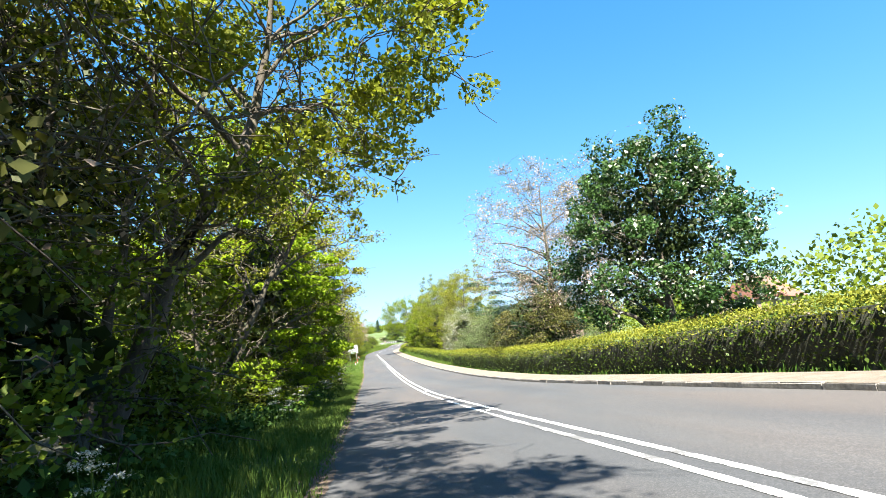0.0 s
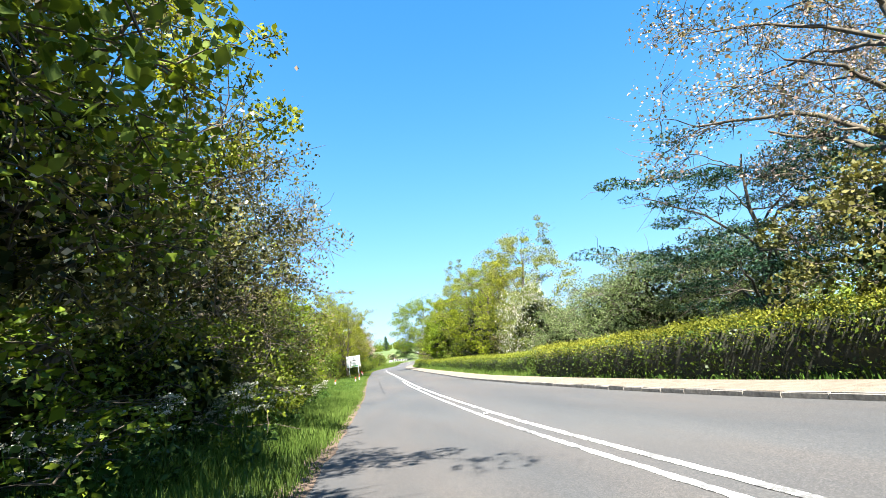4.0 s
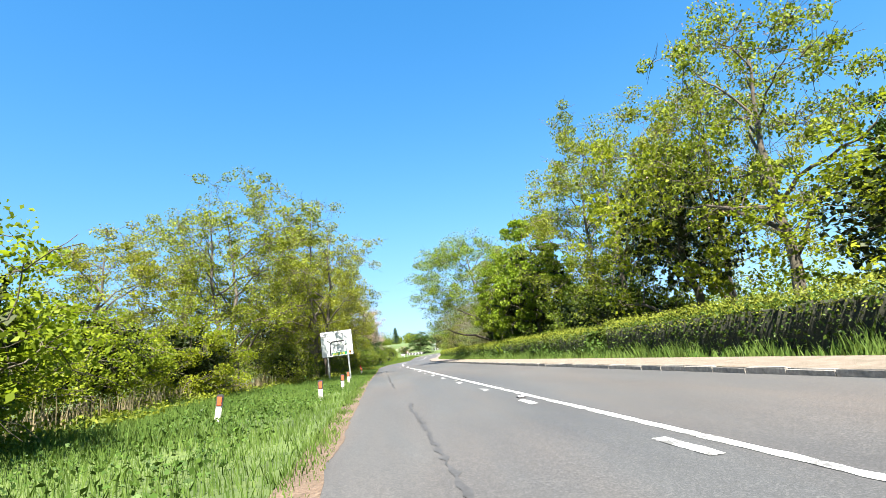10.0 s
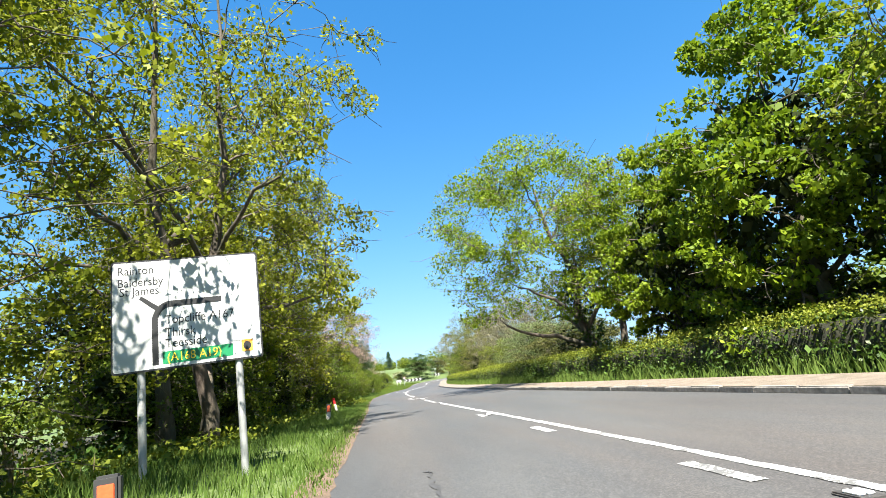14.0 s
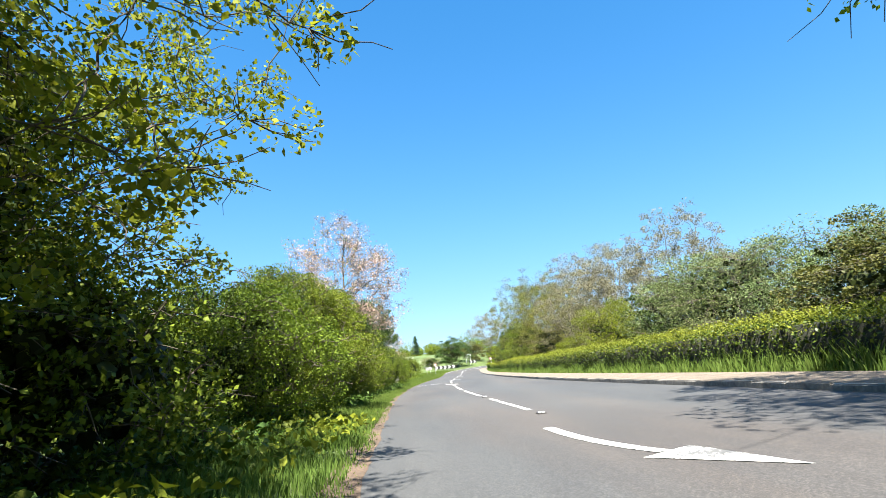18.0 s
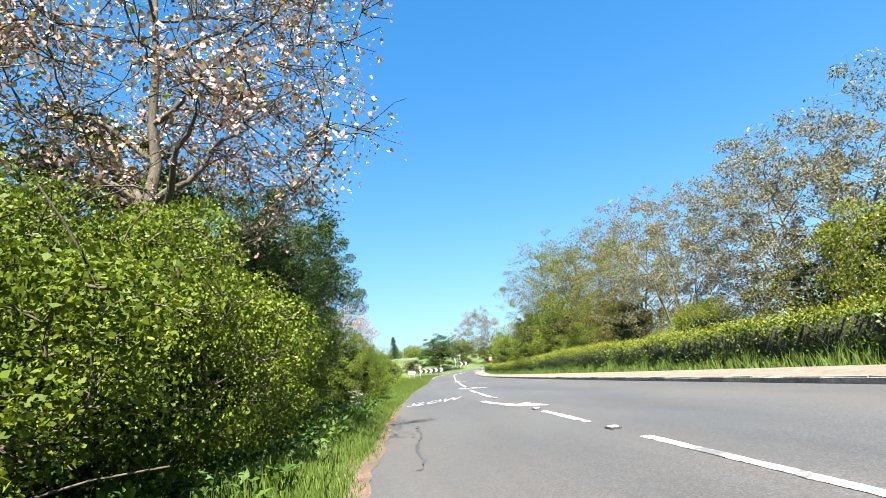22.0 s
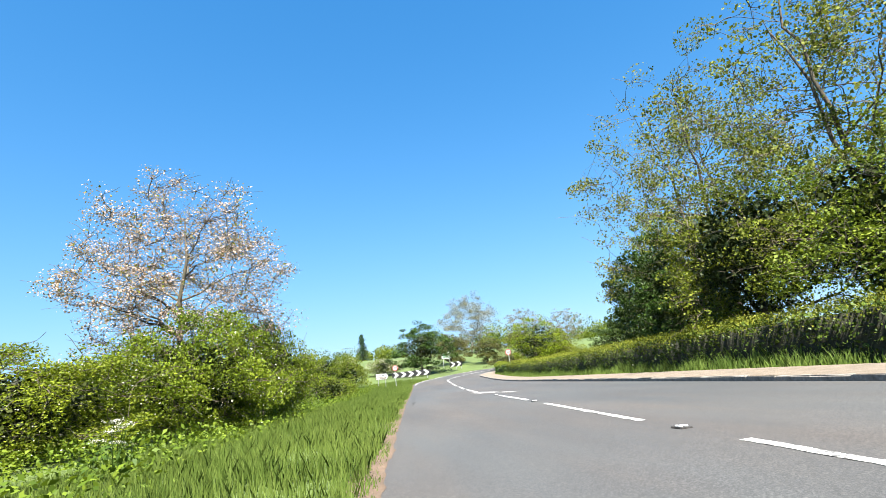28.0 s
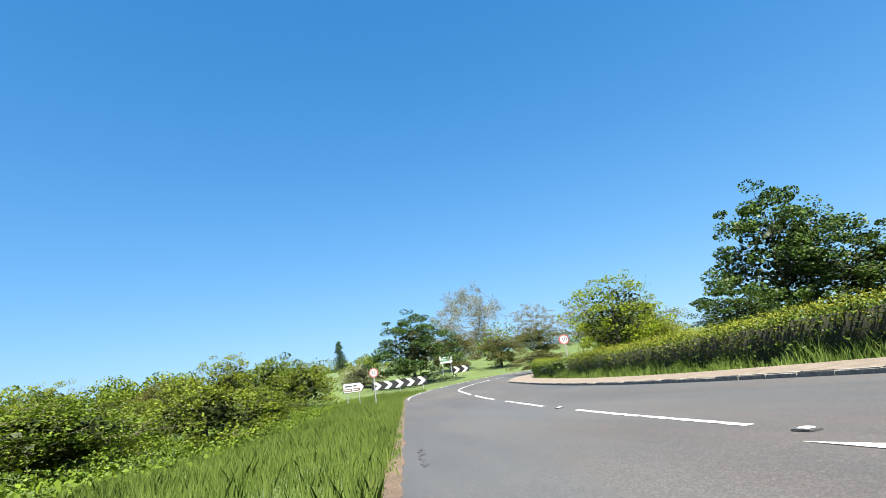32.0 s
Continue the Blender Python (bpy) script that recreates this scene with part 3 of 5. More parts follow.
def leaf_cards(rng, centres, size, aspect=0.55, up=0.5, droop=0.0, vary=0.35):
    """A folded, pointed leaf of four corners at each centre."""
    n = len(centres)
    nrm = rng.normal(size=(n, 3))
    nrm[:, 2] += up * np.sign(rng.random(n) - 0.08) * 1.2
    nrm /= np.linalg.norm(nrm, axis=1)[:, None]
    a = np.cross(nrm, rng.normal(size=(n, 3)))
    a /= np.maximum(np.linalg.norm(a, axis=1), 1e-6)[:, None]
    a[:, 2] -= droop
    b = np.cross(nrm, a)
    L = size * (1 + vary * rng.normal(size=n)).clip(0.4, 1.9)
    W = L * aspect
    tip = centres + a * L[:, None] * 0.5
    root = centres - a * L[:, None] * 0.5
    lift = nrm * (L * 0.1)[:, None]
    r = centres + b * W[:, None] * 0.5 + lift + a * (L * 0.06)[:, None]
    l = centres - b * W[:, None] * 0.5 + lift + a * (L * 0.06)[:, None]
    V = np.stack([root, r, tip, l], 1).reshape(-1, 3)
    F = np.arange(n * 4).reshape(n, 4)
    return V, F


def wobble(rng, p0, p1, n, amp, sag=0.0, radius0=0.1, radius1=0.02):
    t = np.linspace(0, 1, n)[:, None]
    p = p0 + (p1 - p0) * t
    k = rng.normal(size=(n, 3)) * amp * np.linalg.norm(p1 - p0)
    k = np.cumsum(k, 0) * 0.5
    k -= k[0] + (k[-1] - k[0]) * t
    p = p + k
    p[:, 2] += sag * np.sin(t[:, 0] * pi) * np.linalg.norm(p1 - p0)
    return p, radius0 + (radius1 - radius0) * t[:, 0] ** 0.8


def tree(name, at, H, R, clear=0.25, lean=(0, 0), seed=1, leaves=9000, size=0.16, clumps=130, spread=0.42, leaf=None, bark=None, stems=1, limbs=9, twigs=2,
         flat=1.0, blossom=None, blossoms=0, bsize=0.1, trunk=None, hollow=0.5, up=0.5, label="", category="tree", group="", droop=0.0, rough_edge=0.28, blossom_name="blossom", aspect=0.66, ivy=0, taper=0.25, shade_cards=0, inner_size=0.22):
    """H: height, R: radius of the crown, clear: share of the height without crown. at: x, y on the ground."""
    rng = np.random.default_rng(seed)
    leaf, bark = leaf or M_ASH, bark or M_BARK
    leaves, size = int(leaves * 1.15), size * 0.88
    z0, z1 = H * clear, H
    cz, rz = (z0 + z1) / 2, (z1 - z0) / 2
    # clump centres, more of them towards the outside
    d = rng.normal(size=(clumps, 3))
    d /= np.linalg.norm(d, axis=1)[:, None]
    u = hollow + (1 - hollow) * rng.random(clumps) ** 0.6
    seed_v = rng.random(3) * 9
    edge = np.array([1 + min(0.2, max(-0.35, rough_edge * 2.2 * noise.noise((v * 1.6 + Vector(seed_v))))) for v in map(Vector, d)])
    C = d * u[:, None] * edge[:, None] * np.array([R, R, rz])
    C[:, :2] *= (1 - taper * np.clip(C[:, 2:3] / rz, -1, 1) * 0.6)
    C += np.array([lean[0], lean[1], cz])
    C[:, :2] -= np.array(lean) * (1 - np.clip((C[:, 2:3] - z0) / (z1 - z0), 0, 1)) * 0.6
    r0 = trunk or (0.022 * H + 0.02)
    paths, mids, fine = [], [], []
    limb_pts = []
    for st in range(stems):
        base = np.array([0.0, 0, -0.3]) + (np.append(rng.normal(size=2) * 0.32 * (stems > 1) * R * 0.4, 0))
        top = np.array([lean[0] * 0.8, lean[1] * 0.8, H * 0.86]) + (np.append(rng.normal(size=2) * 0.3 * R * (stems > 1), 0))
        tp, tr = wobble(rng, base, top, 12, 0.025, 0, r0 / sqrt(stems) ** 0.7, r0 * 0.12)
        tr[0] *= 1.5
        tr[1] *= 1.1
        paths.append((tp, tr))
        for k in range(limbs // stems):
            f = clear * 0.75 + (0.86 - clear * 0.75) * (k + rng.random()) / max(1, limbs // stems)
            i = min(10, int(f / 0.86 * 11))
            p0 = tp[i]
            cand = C[np.argsort(np.abs(C[:, 2] - (p0[2] + 0.16 * H)) + rng.random(clumps) * 0.3 * H)[:12]]
            tgt = cand[rng.integers(len(cand))]
            p1 = p0 + (tgt - p0) * 0.78
            lp, lr = wobble(rng, p0, p1, 8, 0.05, 0.06, tr[i] * 0.62, max(0.012, tr[i] * 0.2))
            paths.append((lp, lr))
            limb_pts.append(np.concatenate([lp, lr[:, None]], 1)[2:])
        limb_pts.append(np.concatenate([tp, tr[:, None]], 1)[5:])
    LP = np.concatenate(limb_pts)
    # branches grow to the clumps one after another, each from the nearest older wood
    base_p = np.array([0.0, 0, z0 * 0.5])
    reach = np.linalg.norm(C - base_p, axis=1)
    tips = []
    for k in np.argsort(((LP[None, :, :3] - C[:, None, :]) ** 2).sum(2).min(1) + 0.02 * reach ** 2):
        c = C[k]
        dist = ((LP[:, :3] - c) ** 2).sum(1) + 1.2 * np.maximum(0, LP[:, 2] - c[2]) ** 2
        dist = np.where(np.linalg.norm(LP[:, :3] - base_p, axis=1) < reach[k] - 0.1, dist, dist + 30)
        j = dist.argmin()
        n_b = 4 + int(dist[j] > 1.0) * 2
        bp, br = wobble(rng, LP[j, :3], c, n_b, 0.09, 0.06, max(0.014, LP[j, 3] * 0.62), 0.009)
        mids.append((bp, br))
        tips.append((k, bp))
        LP = np.concatenate([LP, np.concatenate([bp, br[:, None]], 1)[1:]])
        for _ in range(twigs):
            e = c + rng.normal(size=3) * spread * R * 0.25 * np.array([1, 1, 0.7]) * 1.2
            fine.append(wobble(rng, bp[-2], e, 4, 0.12, 0.0, 0.013, 0.006))
    root = empty(name, Matrix.Translation((at[0], at[1], float(land(at[0], at[1])))) , label=label, category=category, group=group)
    V, F = joined_tubes((paths, 7), (mids, 4), (fine, 3))
    child("trunk", mesh_of("trunk", V, F, bark, True), root)
    w = rng.random(clumps) ** 0.7 + 0.25
    cnt = rng.multinomial(leaves, w / w.sum())
    own = np.repeat(np.arange(clumps), cnt)
    sg = spread * R * 0.25 * (0.7 + 0.6 * rng.random(clumps))
    g = rng.normal(size=(leaves, 3))
    g /= (1 + 0.2 * (g ** 2).sum(1))[:, None]
    Lc = C[own] + g * sg[own][:, None] * np.array([1.15, 1.15, 0.75 * flat])
    Lc = Lc[Lc[:, 2] > 0.12]
    V, F = leaf_cards(rng, Lc, size, aspect, up, droop)
    child("crown", mesh_of("crown", V, F, leaf), root)
    # larger cards inside the crown, coloured dark to stand for its shade
    if shade_cards:
        q = rng.normal(size=(shade_cards, 3))
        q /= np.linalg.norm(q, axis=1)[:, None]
        q *= (0.64 * rng.random(shade_cards) ** 0.45)[:, None] * np.array([R, R, rz])
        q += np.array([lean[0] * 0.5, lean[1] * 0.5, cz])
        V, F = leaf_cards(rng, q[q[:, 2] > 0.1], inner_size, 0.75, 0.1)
        child("inner_foliage", mesh_of("inner_foliage", V, F, M_INNER), root, "inner foliage cards coloured dark for the crown's shade")
    if ivy:
        a = rng.random(ivy) * 2 * pi
        zz = rng.random(ivy) ** 1.2 * H * 0.55
        i = np.clip((zz / (H * 0.86) * 11).astype(int), 0, 10)
        tp, tr = paths[0]
        rr = tr[i] + 0.1 + 0.25 * rng.random(ivy)
        Ic = tp[i] * 1.0
        Ic[:, 2] = zz
        Ic += np.stack([np.cos(a) * rr, np.sin(a) * rr, 0 * a], 1)
        V, F = leaf_cards(rng, Ic, 0.13, 0.9, 0.1)
        child("ivy", mesh_of("ivy", V, F, M_DARK), root, "dark ivy round the trunk")
    if blossom is not None and blossoms:
        pick = rng.integers(clumps, size=blossoms)
        out = d[pick] * np.array([1, 1, 0.8]) * 0.05 * sg[pick][:, None]
        B = C[pick] + rng.normal(size=(blossoms, 3)).clip(-1.4, 1.4) * 0.85 * sg[pick][:, None] * np.array([1.15, 1.15, 0.8]) + out
        B = B[B[:, 2] > 0.2]
        V, F = leaf_cards(rng, B, bsize, 0.8, 0.3, 0.0, 0.4)
        child(blossom_name, mesh_of(blossom_name, V, F, blossom), root, "")
    return root


def again(ob, x, y, turn=0.0, sx=1.0, sz=1.0, label="", name=""):
    """The same tree grown elsewhere: turned, and larger or smaller."""
    c = copy_thing(ob, Matrix.Translation((x, y, float(land(x, y)))) @ Matrix.Rotation(radians(turn), 4, 'Z') @ Matrix.Diagonal((sx, sx, sz, 1)))
    if label:
        c["label"] = label
    return c


# left of the road: woodland edge
twiggy = tree("woodland_tree", (-6.4, 3.0), 10.5, 4.2, 0.08, (0.8, 0), 11, 15000, 0.1, 150, 0.5, M_OLIVE, limbs=14, twigs=4, blossom=M_BUDS, blossoms=1800, bsize=0.06, blossom_name="bud_growth", shade_cards=1500,
              label="tall twiggy tree with olive and brown young leaves", group="woodland edge trees")
dark_wood = tree("woodland_tree", (-7.2, 9.5), 10.0, 4.4, 0.04, (0.5, 0), 12, 24000, 0.12, 170, 0.5, M_HAW, limbs=12, twigs=3, shade_cards=4800, label="dense shady woodland tree with dark green leaves", group="woodland edge trees")
big_ash = tree("ash_tree", (-4.6, 9.4), 10.9, 4.0, 0.33, (4.2, 0.2), 23, 24000, 0.12, 190, 0.34, M_ASH, taper=0.4, limbs=13, twigs=3, trunk=0.26, hollow=0.45, label="large ash tree overhanging the road with fresh yellow-green leaves", group="woodland edge trees")
big_maple = tree("maple_tree", (-5.1, 20.6), 11.0, 3.75, 0.03, (0.5, -0.2), 14, 70000, 0.135, 420, 0.34, M_MAPLE_YOUNG, taper=0.7, up=0.9, limbs=13, twigs=2, flat=0.5, hollow=0.8, rough_edge=0.24, shade_cards=1500, label="dense maple with bright green spring leaves", group="woodland edge trees")
bright = tree("maple_tree", (-6.2, 60.5), 6.3, 2.6, 0.03, (0.3, 0), 47, 30000, 0.12, 240, 0.4, M_MAPLE, taper=0.5, up=0.3, limbs=11, twigs=2, flat=0.8, hollow=0.74, shade_cards=2200, inner_size=0.18, label="maple with bright green spring leaves at the wood's end", group="woodland edge trees")
over_ash = tree("ash_tree", (-4.7, 14.2), 8.6, 2.7, 0.5, (4.6, 0.5), 46, 5200, 0.115, 90, 0.36, M_ASH, taper=0.1, limbs=10, twigs=4, trunk=0.15, hollow=0.35, label="slender ash leaning over the road with thin fresh leaves", group="woodland edge trees")
again(dark_wood, -5.6, 29.0, 120, 0.95, 0.9)
again(dark_wood, -5.7, 25.4, 300, 0.75, 0.92)
slim_ash = tree("ash_tree", (-5.9, 34.0), 10.5, 3.9, 0.28, (1.2, 0), 15, 15000, 0.115, 170, 0.32, M_ASH, limbs=12, twigs=4, blossom=M_BUDS, blossoms=1200, bsize=0.06, blossom_name="bud_growth", label="slim ash tree with thin young leaves", group="woodland edge trees")
thorn = tree("blackthorn_tree", (-5.8, 39.0), 9.3, 4.0, 0.03, (0.5, 0), 16, 20000, 0.09, 160, 0.5, M_OLIVE, limbs=12, twigs=4, blossom=M_BLOSSOM, blossoms=900, bsize=0.08, shade_cards=2700, label="blackthorn with olive leaves and cream blossom", group="woodland edge trees")
again(slim_ash, -4.6, 26.8, 20, 1.08, 0.95)
again(thorn, -5.2, 32.4, 140, 0.95, 0.9)
again(twiggy, -5.7, 45.5, 70, 0.93, 1.0)
again(dark_wood, -5.8, 50.5, 200, 0.68, 0.6)
again(slim_ash, -6.0, 54.0, 150, 0.8, 0.95)
again(dark_wood, -5.2, 56.5, 40, 0.62, 0.55)
again(bright, -7.7, 67.5, 90, 1.4, 1.22)
bare_wood = tree("woodland_tree", (-4.5, 8.6), 8.6, 3.1, 0.22, (0.9, 0), 45, 2600, 0.08, 120, 0.5, M_OLIVE, limbs=12, twigs=5, stems=2, trunk=0.16, label="leaning dark-barked tree with bare twisted branches at the wood's edge", group="woodland edge trees")
again(bare_wood, -4.6, 3.8, 60, 0.9, 0.95)
again(bare_wood, -5.2, 17.6, 200, 0.95, 1.0)
again(bare_wood, -5.4, 31.2, 120, 0.9, 0.95)
again(bare_wood, -4.9, 23.6, -30, 1.1, 1.08)
again(bare_wood, -5.6, 42.4, 10, 1.0, 1.05)
# a second and third row that closes the wood
back_tree = tree("woodland_tree", (-11, -4), 10.0, 4.4, 0.04, (0.4, 0), 41, 6500, 0.2, 100, 0.5, M_HAW, limbs=9, twigs=1, shade_cards=2700, label="woodland tree deep in the wood", group="inner woodland trees")
back_leafy = tree("maple_tree", (-12, 6), 9.5, 4.2, 0.05, (0.3, 0), 42, 7500, 0.18, 110, 0.48, M_MAPLE, limbs=9, twigs=1, shade_cards=2100, label="leafy green tree standing back from the road", group="leafy trees behind")
far_bush = tree("hawthorn_bush", (-14, 212), 3.6, 2.9, 0.0, (0, 0), 43, 5200, 0.13, 90, 0.5, M_HAW, limbs=6, twigs=0, hollow=0.6, shade_cards=900, label="hawthorn bush in a field hedge", category="bush", group="field hedge bushes")
far_oak = tree("oak_tree", (-5.5, 158.5), 8.0, 3.1, 0.0, (0.1, 0), 44, 15000, 0.16, 160, 0.46, M_DARK, limbs=8, twigs=0, hollow=0.6, rough_edge=0.2, shade_cards=1800, label="dense dark green oak behind the roadside", group="oaks behind")
again(back_tree, -10.8, 69.0, 60, 0.85, 0.95)
again(back_tree, -9.6, 61.5, 10, 0.8, 0.8)
for k, (x, y) in enumerate(((-11.5, 15), (-12, 24), (-11.5, 33), (-12, 42), (-11, 51), (-16, 0), (-17, 12), (-17, 25), (-16.5, 38), (-16, 50))):
    again((back_tree, back_tree, back_leafy)[k % 3], x, y, 47 * k, 1.0 + 0.1 * sin(k), 1.0 + 0.12 * cos(2 * k))
for k, (x, y) in enumerate(((-9.5, -5), (-9, -12), (-9, -19))):
    again(back_tree, x, y, 80 * k + 15, 1.0, 1.05)
again(big_ash, -6.4, 4.0, -10, 0.85, 1.0)
again(big_ash, -6.4, -1.2, 15, 1.1, 1.1)
again(big_ash, -9.0, -9.0, -5, 1.0, 1.25)
thicket = tree("hawthorn_bush", (-4.6, 6.0), 3.2, 2.3, 0.0, (0.3, 0), 17, 9000, 0.095, 90, 0.6, M_HAW, limbs=7, twigs=3, shade_cards=1500, label="low hawthorn thicket below the trees", category="bush", group="thicket")
for k, (x, y, s) in enumerate(((-5.0, 0.5, .9), (-4.7, 11.5, .8), (-4.5, 18.5, .85), (-4.4, 25.5, .9), (-4.2, 31.0, .95), (-4.1, 36.5, .9), (-4.3, 42.5, .95), (-4.4, 48.0, .9), (-4.5, 53.0, .9), (-5.0, 58.5, .8), (-6.2, 63.5, .8), (-7.0, 70.0, .85), (-5.6, -5.0, 1.0))):
    again(thicket, x, y, 67 * k, s, s * (0.8 + 0.25 * sin(3 * k)))
shrub = tree("hawthorn_bush", (-7.0, 74.5), 4.2, 2.8, 0.0, (0, 0), 18, 17000, 0.1, 110, 0.55, M_MAPLE, limbs=8, twigs=3, shade_cards=1500, label="rounded bush with bright green leaves on the verge", category="bush", group="verge bushes")
again(shrub, -9.5, 80.0, 40, 0.95, 0.85)
again(shrub, -9.2, 85.0, 130, 0.95, 0.92)
again(shrub, -8.0, 90.0, 200, 0.9, 0.9)
again(thorn, -13.0, 78.0, 20, 0.7, 0.6)
again(slim_ash, -12.5, 90.5, 60, 0.85, 0.75)
# round the direction sign
verge_ash = tree("ash_tree", (-7.5, 96.0), 11.7, 5.3, 0.13, (0.5, 0), 19, 33000, 0.112, 300, 0.29, M_ASH, stems=2, limbs=22, twigs=4, trunk=0.24, taper=0.05, hollow=0.5, label="many-stemmed ash tree with sparse yellow-green leaves", group="verge ash trees")
again(verge_ash, -4.4, 103.4, 160, 0.98, 1.04)
again(verge_ash, -6.2, 111.0, 20, 0.85, 0.95)
again(verge_ash, -12.6, 100.0, 250, 0.95, 0.9)
again(verge_ash, -5.6, 108.0, 60, 0.82, 0.9)
again(verge_ash, -4.4, 116.5, 300, 0.8, 0.84)
again(verge_ash, -4.9, 121.6, 110, 0.82, 0.8)
again(dark_wood, -6.4, 123.2, 250, 0.75, 0.85)
again(bright, -6.2, 111.5, 300, 1.08, 1.14)
again(dark_wood, -5.8, 117.6, 20, 0.74, 0.72)
again(dark_wood, -5.2, 121.8, 150, 0.6, 0.56)
for k, (x, y, z) in enumerate(((-9, 109, .6), (-10, 116, .6), (-10.5, 123, .4), (-10, 131, .36), (-9, 140, .4))):
    again((back_tree, back_leafy)[k % 2], x, y, 100 * k, 0.8, z)
for k, (x, y, s) in enumerate(((-5.6, 97.5, .8), (-5.4, 104.0, .75), (-4.6, 106.5, .8), (-4.2, 113.0, .85), (-3.9, 119.0, .8), (-8.5, 92.0, .75), (-10.5, 93.5, .8), (-3.6, 122.5, .8))):
    again(thicket, x, y, 55 * k + 9, s, s)
# dense roadside bushes and oaks
dark_oak = tree("oak_tree", (-2.85, 155.4), 6.6, 2.65, 0.0, (0.1, -0.6), 25, 84000, 0.058, 420, 0.38, M_DARK, taper=-0.12, limbs=11, twigs=1, hollow=0.6, rough_edge=0.2, shade_cards=6500, inner_size=0.13, label="dense dark green oak close to the road", group="roadside oaks")
dense = tree("hawthorn_bush", (-3.9, 128.4), 3.25, 2.9, 0.0, (0, 0), 20, 92000, 0.048, 400, 0.34, M_HAW, limbs=9, twigs=1, hollow=0.72, rough_edge=0.12, shade_cards=7000, inner_size=0.13, label="large rounded hawthorn bush in full leaf", category="bush", group="roadside bushes")
dense_b = tree("hawthorn_bush", (-3.45, 133.2), 4.35, 3.0, 0.0, (0, 0), 21, 165000, 0.05, 520, 0.34, M_HAW, taper=0.2, limbs=9, twigs=1, hollow=0.72, rough_edge=0.14, shade_cards=10000, inner_size=0.13, blossom=M_BLOSSOM, blossoms=900, bsize=0.03, label="large hawthorn bush with cream blossom on top", category="bush", group="roadside bushes")
again(dark_oak, -3.3, 139.0, 150, 0.85, 0.74)
again(dense, -3.3, 142.8, 190, 0.9, 0.85)
again(dense, -2.8, 146.4, 10, 0.85, 0.98)
again(far_bush, -7.5, 132.5, 30, 1.0, 1.0)
again(far_bush, -7.2, 140.0, 70, 1.0, 1.1)
key_tree = tree("ash_tree", (-3.25, 149.0), 10.6, 3.6, 0.27, (0.5, -0.3), 24, 1400, 0.08, 280, 0.36, M_ASH, M_BARK, limbs=20, twigs=6, trunk=0.2, taper=0.05, blossom=M_KEYS, blossoms=30000, bsize=0.062, blossom_name="seed_growth", droop=0.5,
                label="ash tree hung with pinkish dry seed bunches", group="seed ash trees")
again(dense, -2.5, 150.4, 250, 0.75, 0.95)
again(dark_oak, -2.75, 160.0, 40, 0.88, 1.1)
again(far_oak, -5.4, 154.6, 60, 0.85, 0.75)
again(far_oak, -4.2, 158.0, 200, 0.75, 0.5)
again(far_oak, -6.0, 152.0, 10, 1.0, 0.9)
again(dense, -1.1, 167.5, 200, 0.8, 1.12)
again(key_tree, -5.4, 178.6, 75, 0.88, 0.69)
again(far_bush, -4.5, 168.0, 30, 0.9, 1.0)
again(key_tree, -10.4, 186.5, 140, 1.1, 0.97)
again(key_tree, -3.0, 194.8, 40, 1.03, 0.87)
elder = tree("elder_bush", (-1.5, 192.3), 3.6, 2.8, 0.0, (0, 0), 26, 34000, 0.078, 190, 0.5, M_ELDER, limbs=8, twigs=2, hollow=0.66, shade_cards=2600, inner_size=0.14, blossom=M_BLOSSOM, blossoms=1300, bsize=0.045, label="broad elder bush with cream flower heads", category="bush", group="elder bushes")
again(elder, -0.2, 197.4, 120, 0.8, 1.08)
again(elder, -4.6, 189.0, 220, 1.0, 0.75)
again(far_bush, -8.0, 190.0, 20, 1.15, 0.92)
again(far_bush, -7.0, 196.5, 80, 1.1, 0.85)
again(far_bush, -11.0, 193.0, 180, 1.15, 0.95)
again(far_bush, -13.5, 188.0, 130, 1.1, 0.85)
again(elder, -4.5, 182.0, 260, 1.0, 0.5)
again(far_bush, -6.5, 177.0, 260, 0.8, 0.5)
for k in range(16):                                   # low field hedge beyond
    y = 204 + 4.2 * k
    x = float(cx(min(y, 236))) - 9.5 - 3.2 * sin(k * 1.7) - 0.05 * k * k * 0.6
    again((far_bush, elder, thicket, far_bush)[k % 4], x, y, 77 * k, 0.85 + 0.2 * sin(k), (0.55, 0.48, 0.6, 0.5)[k % 4] + 0.12 * cos(2.3 * k))
for k in range(14):
    y = 212 + 5 * k
    again((far_bush, thicket, far_bush)[k % 3], -14 - 2.2 * k + 3 * sin(k * 2.1), y, 31 * k, 1.3, 1.25 + 0.3 * sin(1.3 * k))

# right of the road, behind the hedge
chestnut = tree("chestnut_tree", (15.6, 25.5), 13.2, 4.9, 0.06, (0, 0), 31, 40000, 0.185, 230, 0.42, M_CHESTNUT, limbs=14, twigs=1, hollow=0.74, rough_edge=0.13, blossom=M_BLOSSOM, blossoms=2200, bsize=0.16, blossom_name="blossom_candle", aspect=0.6, taper=0.6, shade_cards=5400,
                label="large horse chestnut in flower with dark leaves", category="tree")
pink_tree = tree("sycamore_tree", (13.2, 36.0), 15.2, 5.6, 0.22, (0, 0), 32, 9000, 0.1, 260, 0.32, M_GREYLEAF, M_BARK, limbs=20, twigs=6, trunk=0.27, blossom=M_KEYS, blossoms=12000, bsize=0.085, blossom_name="bud_growth", ivy=900,
                 label="tall half-bare tree with pale pinkish buds", group="half-bare trees")
again(pink_tree, 18.5, 39.5, 100, 0.85, 0.92)
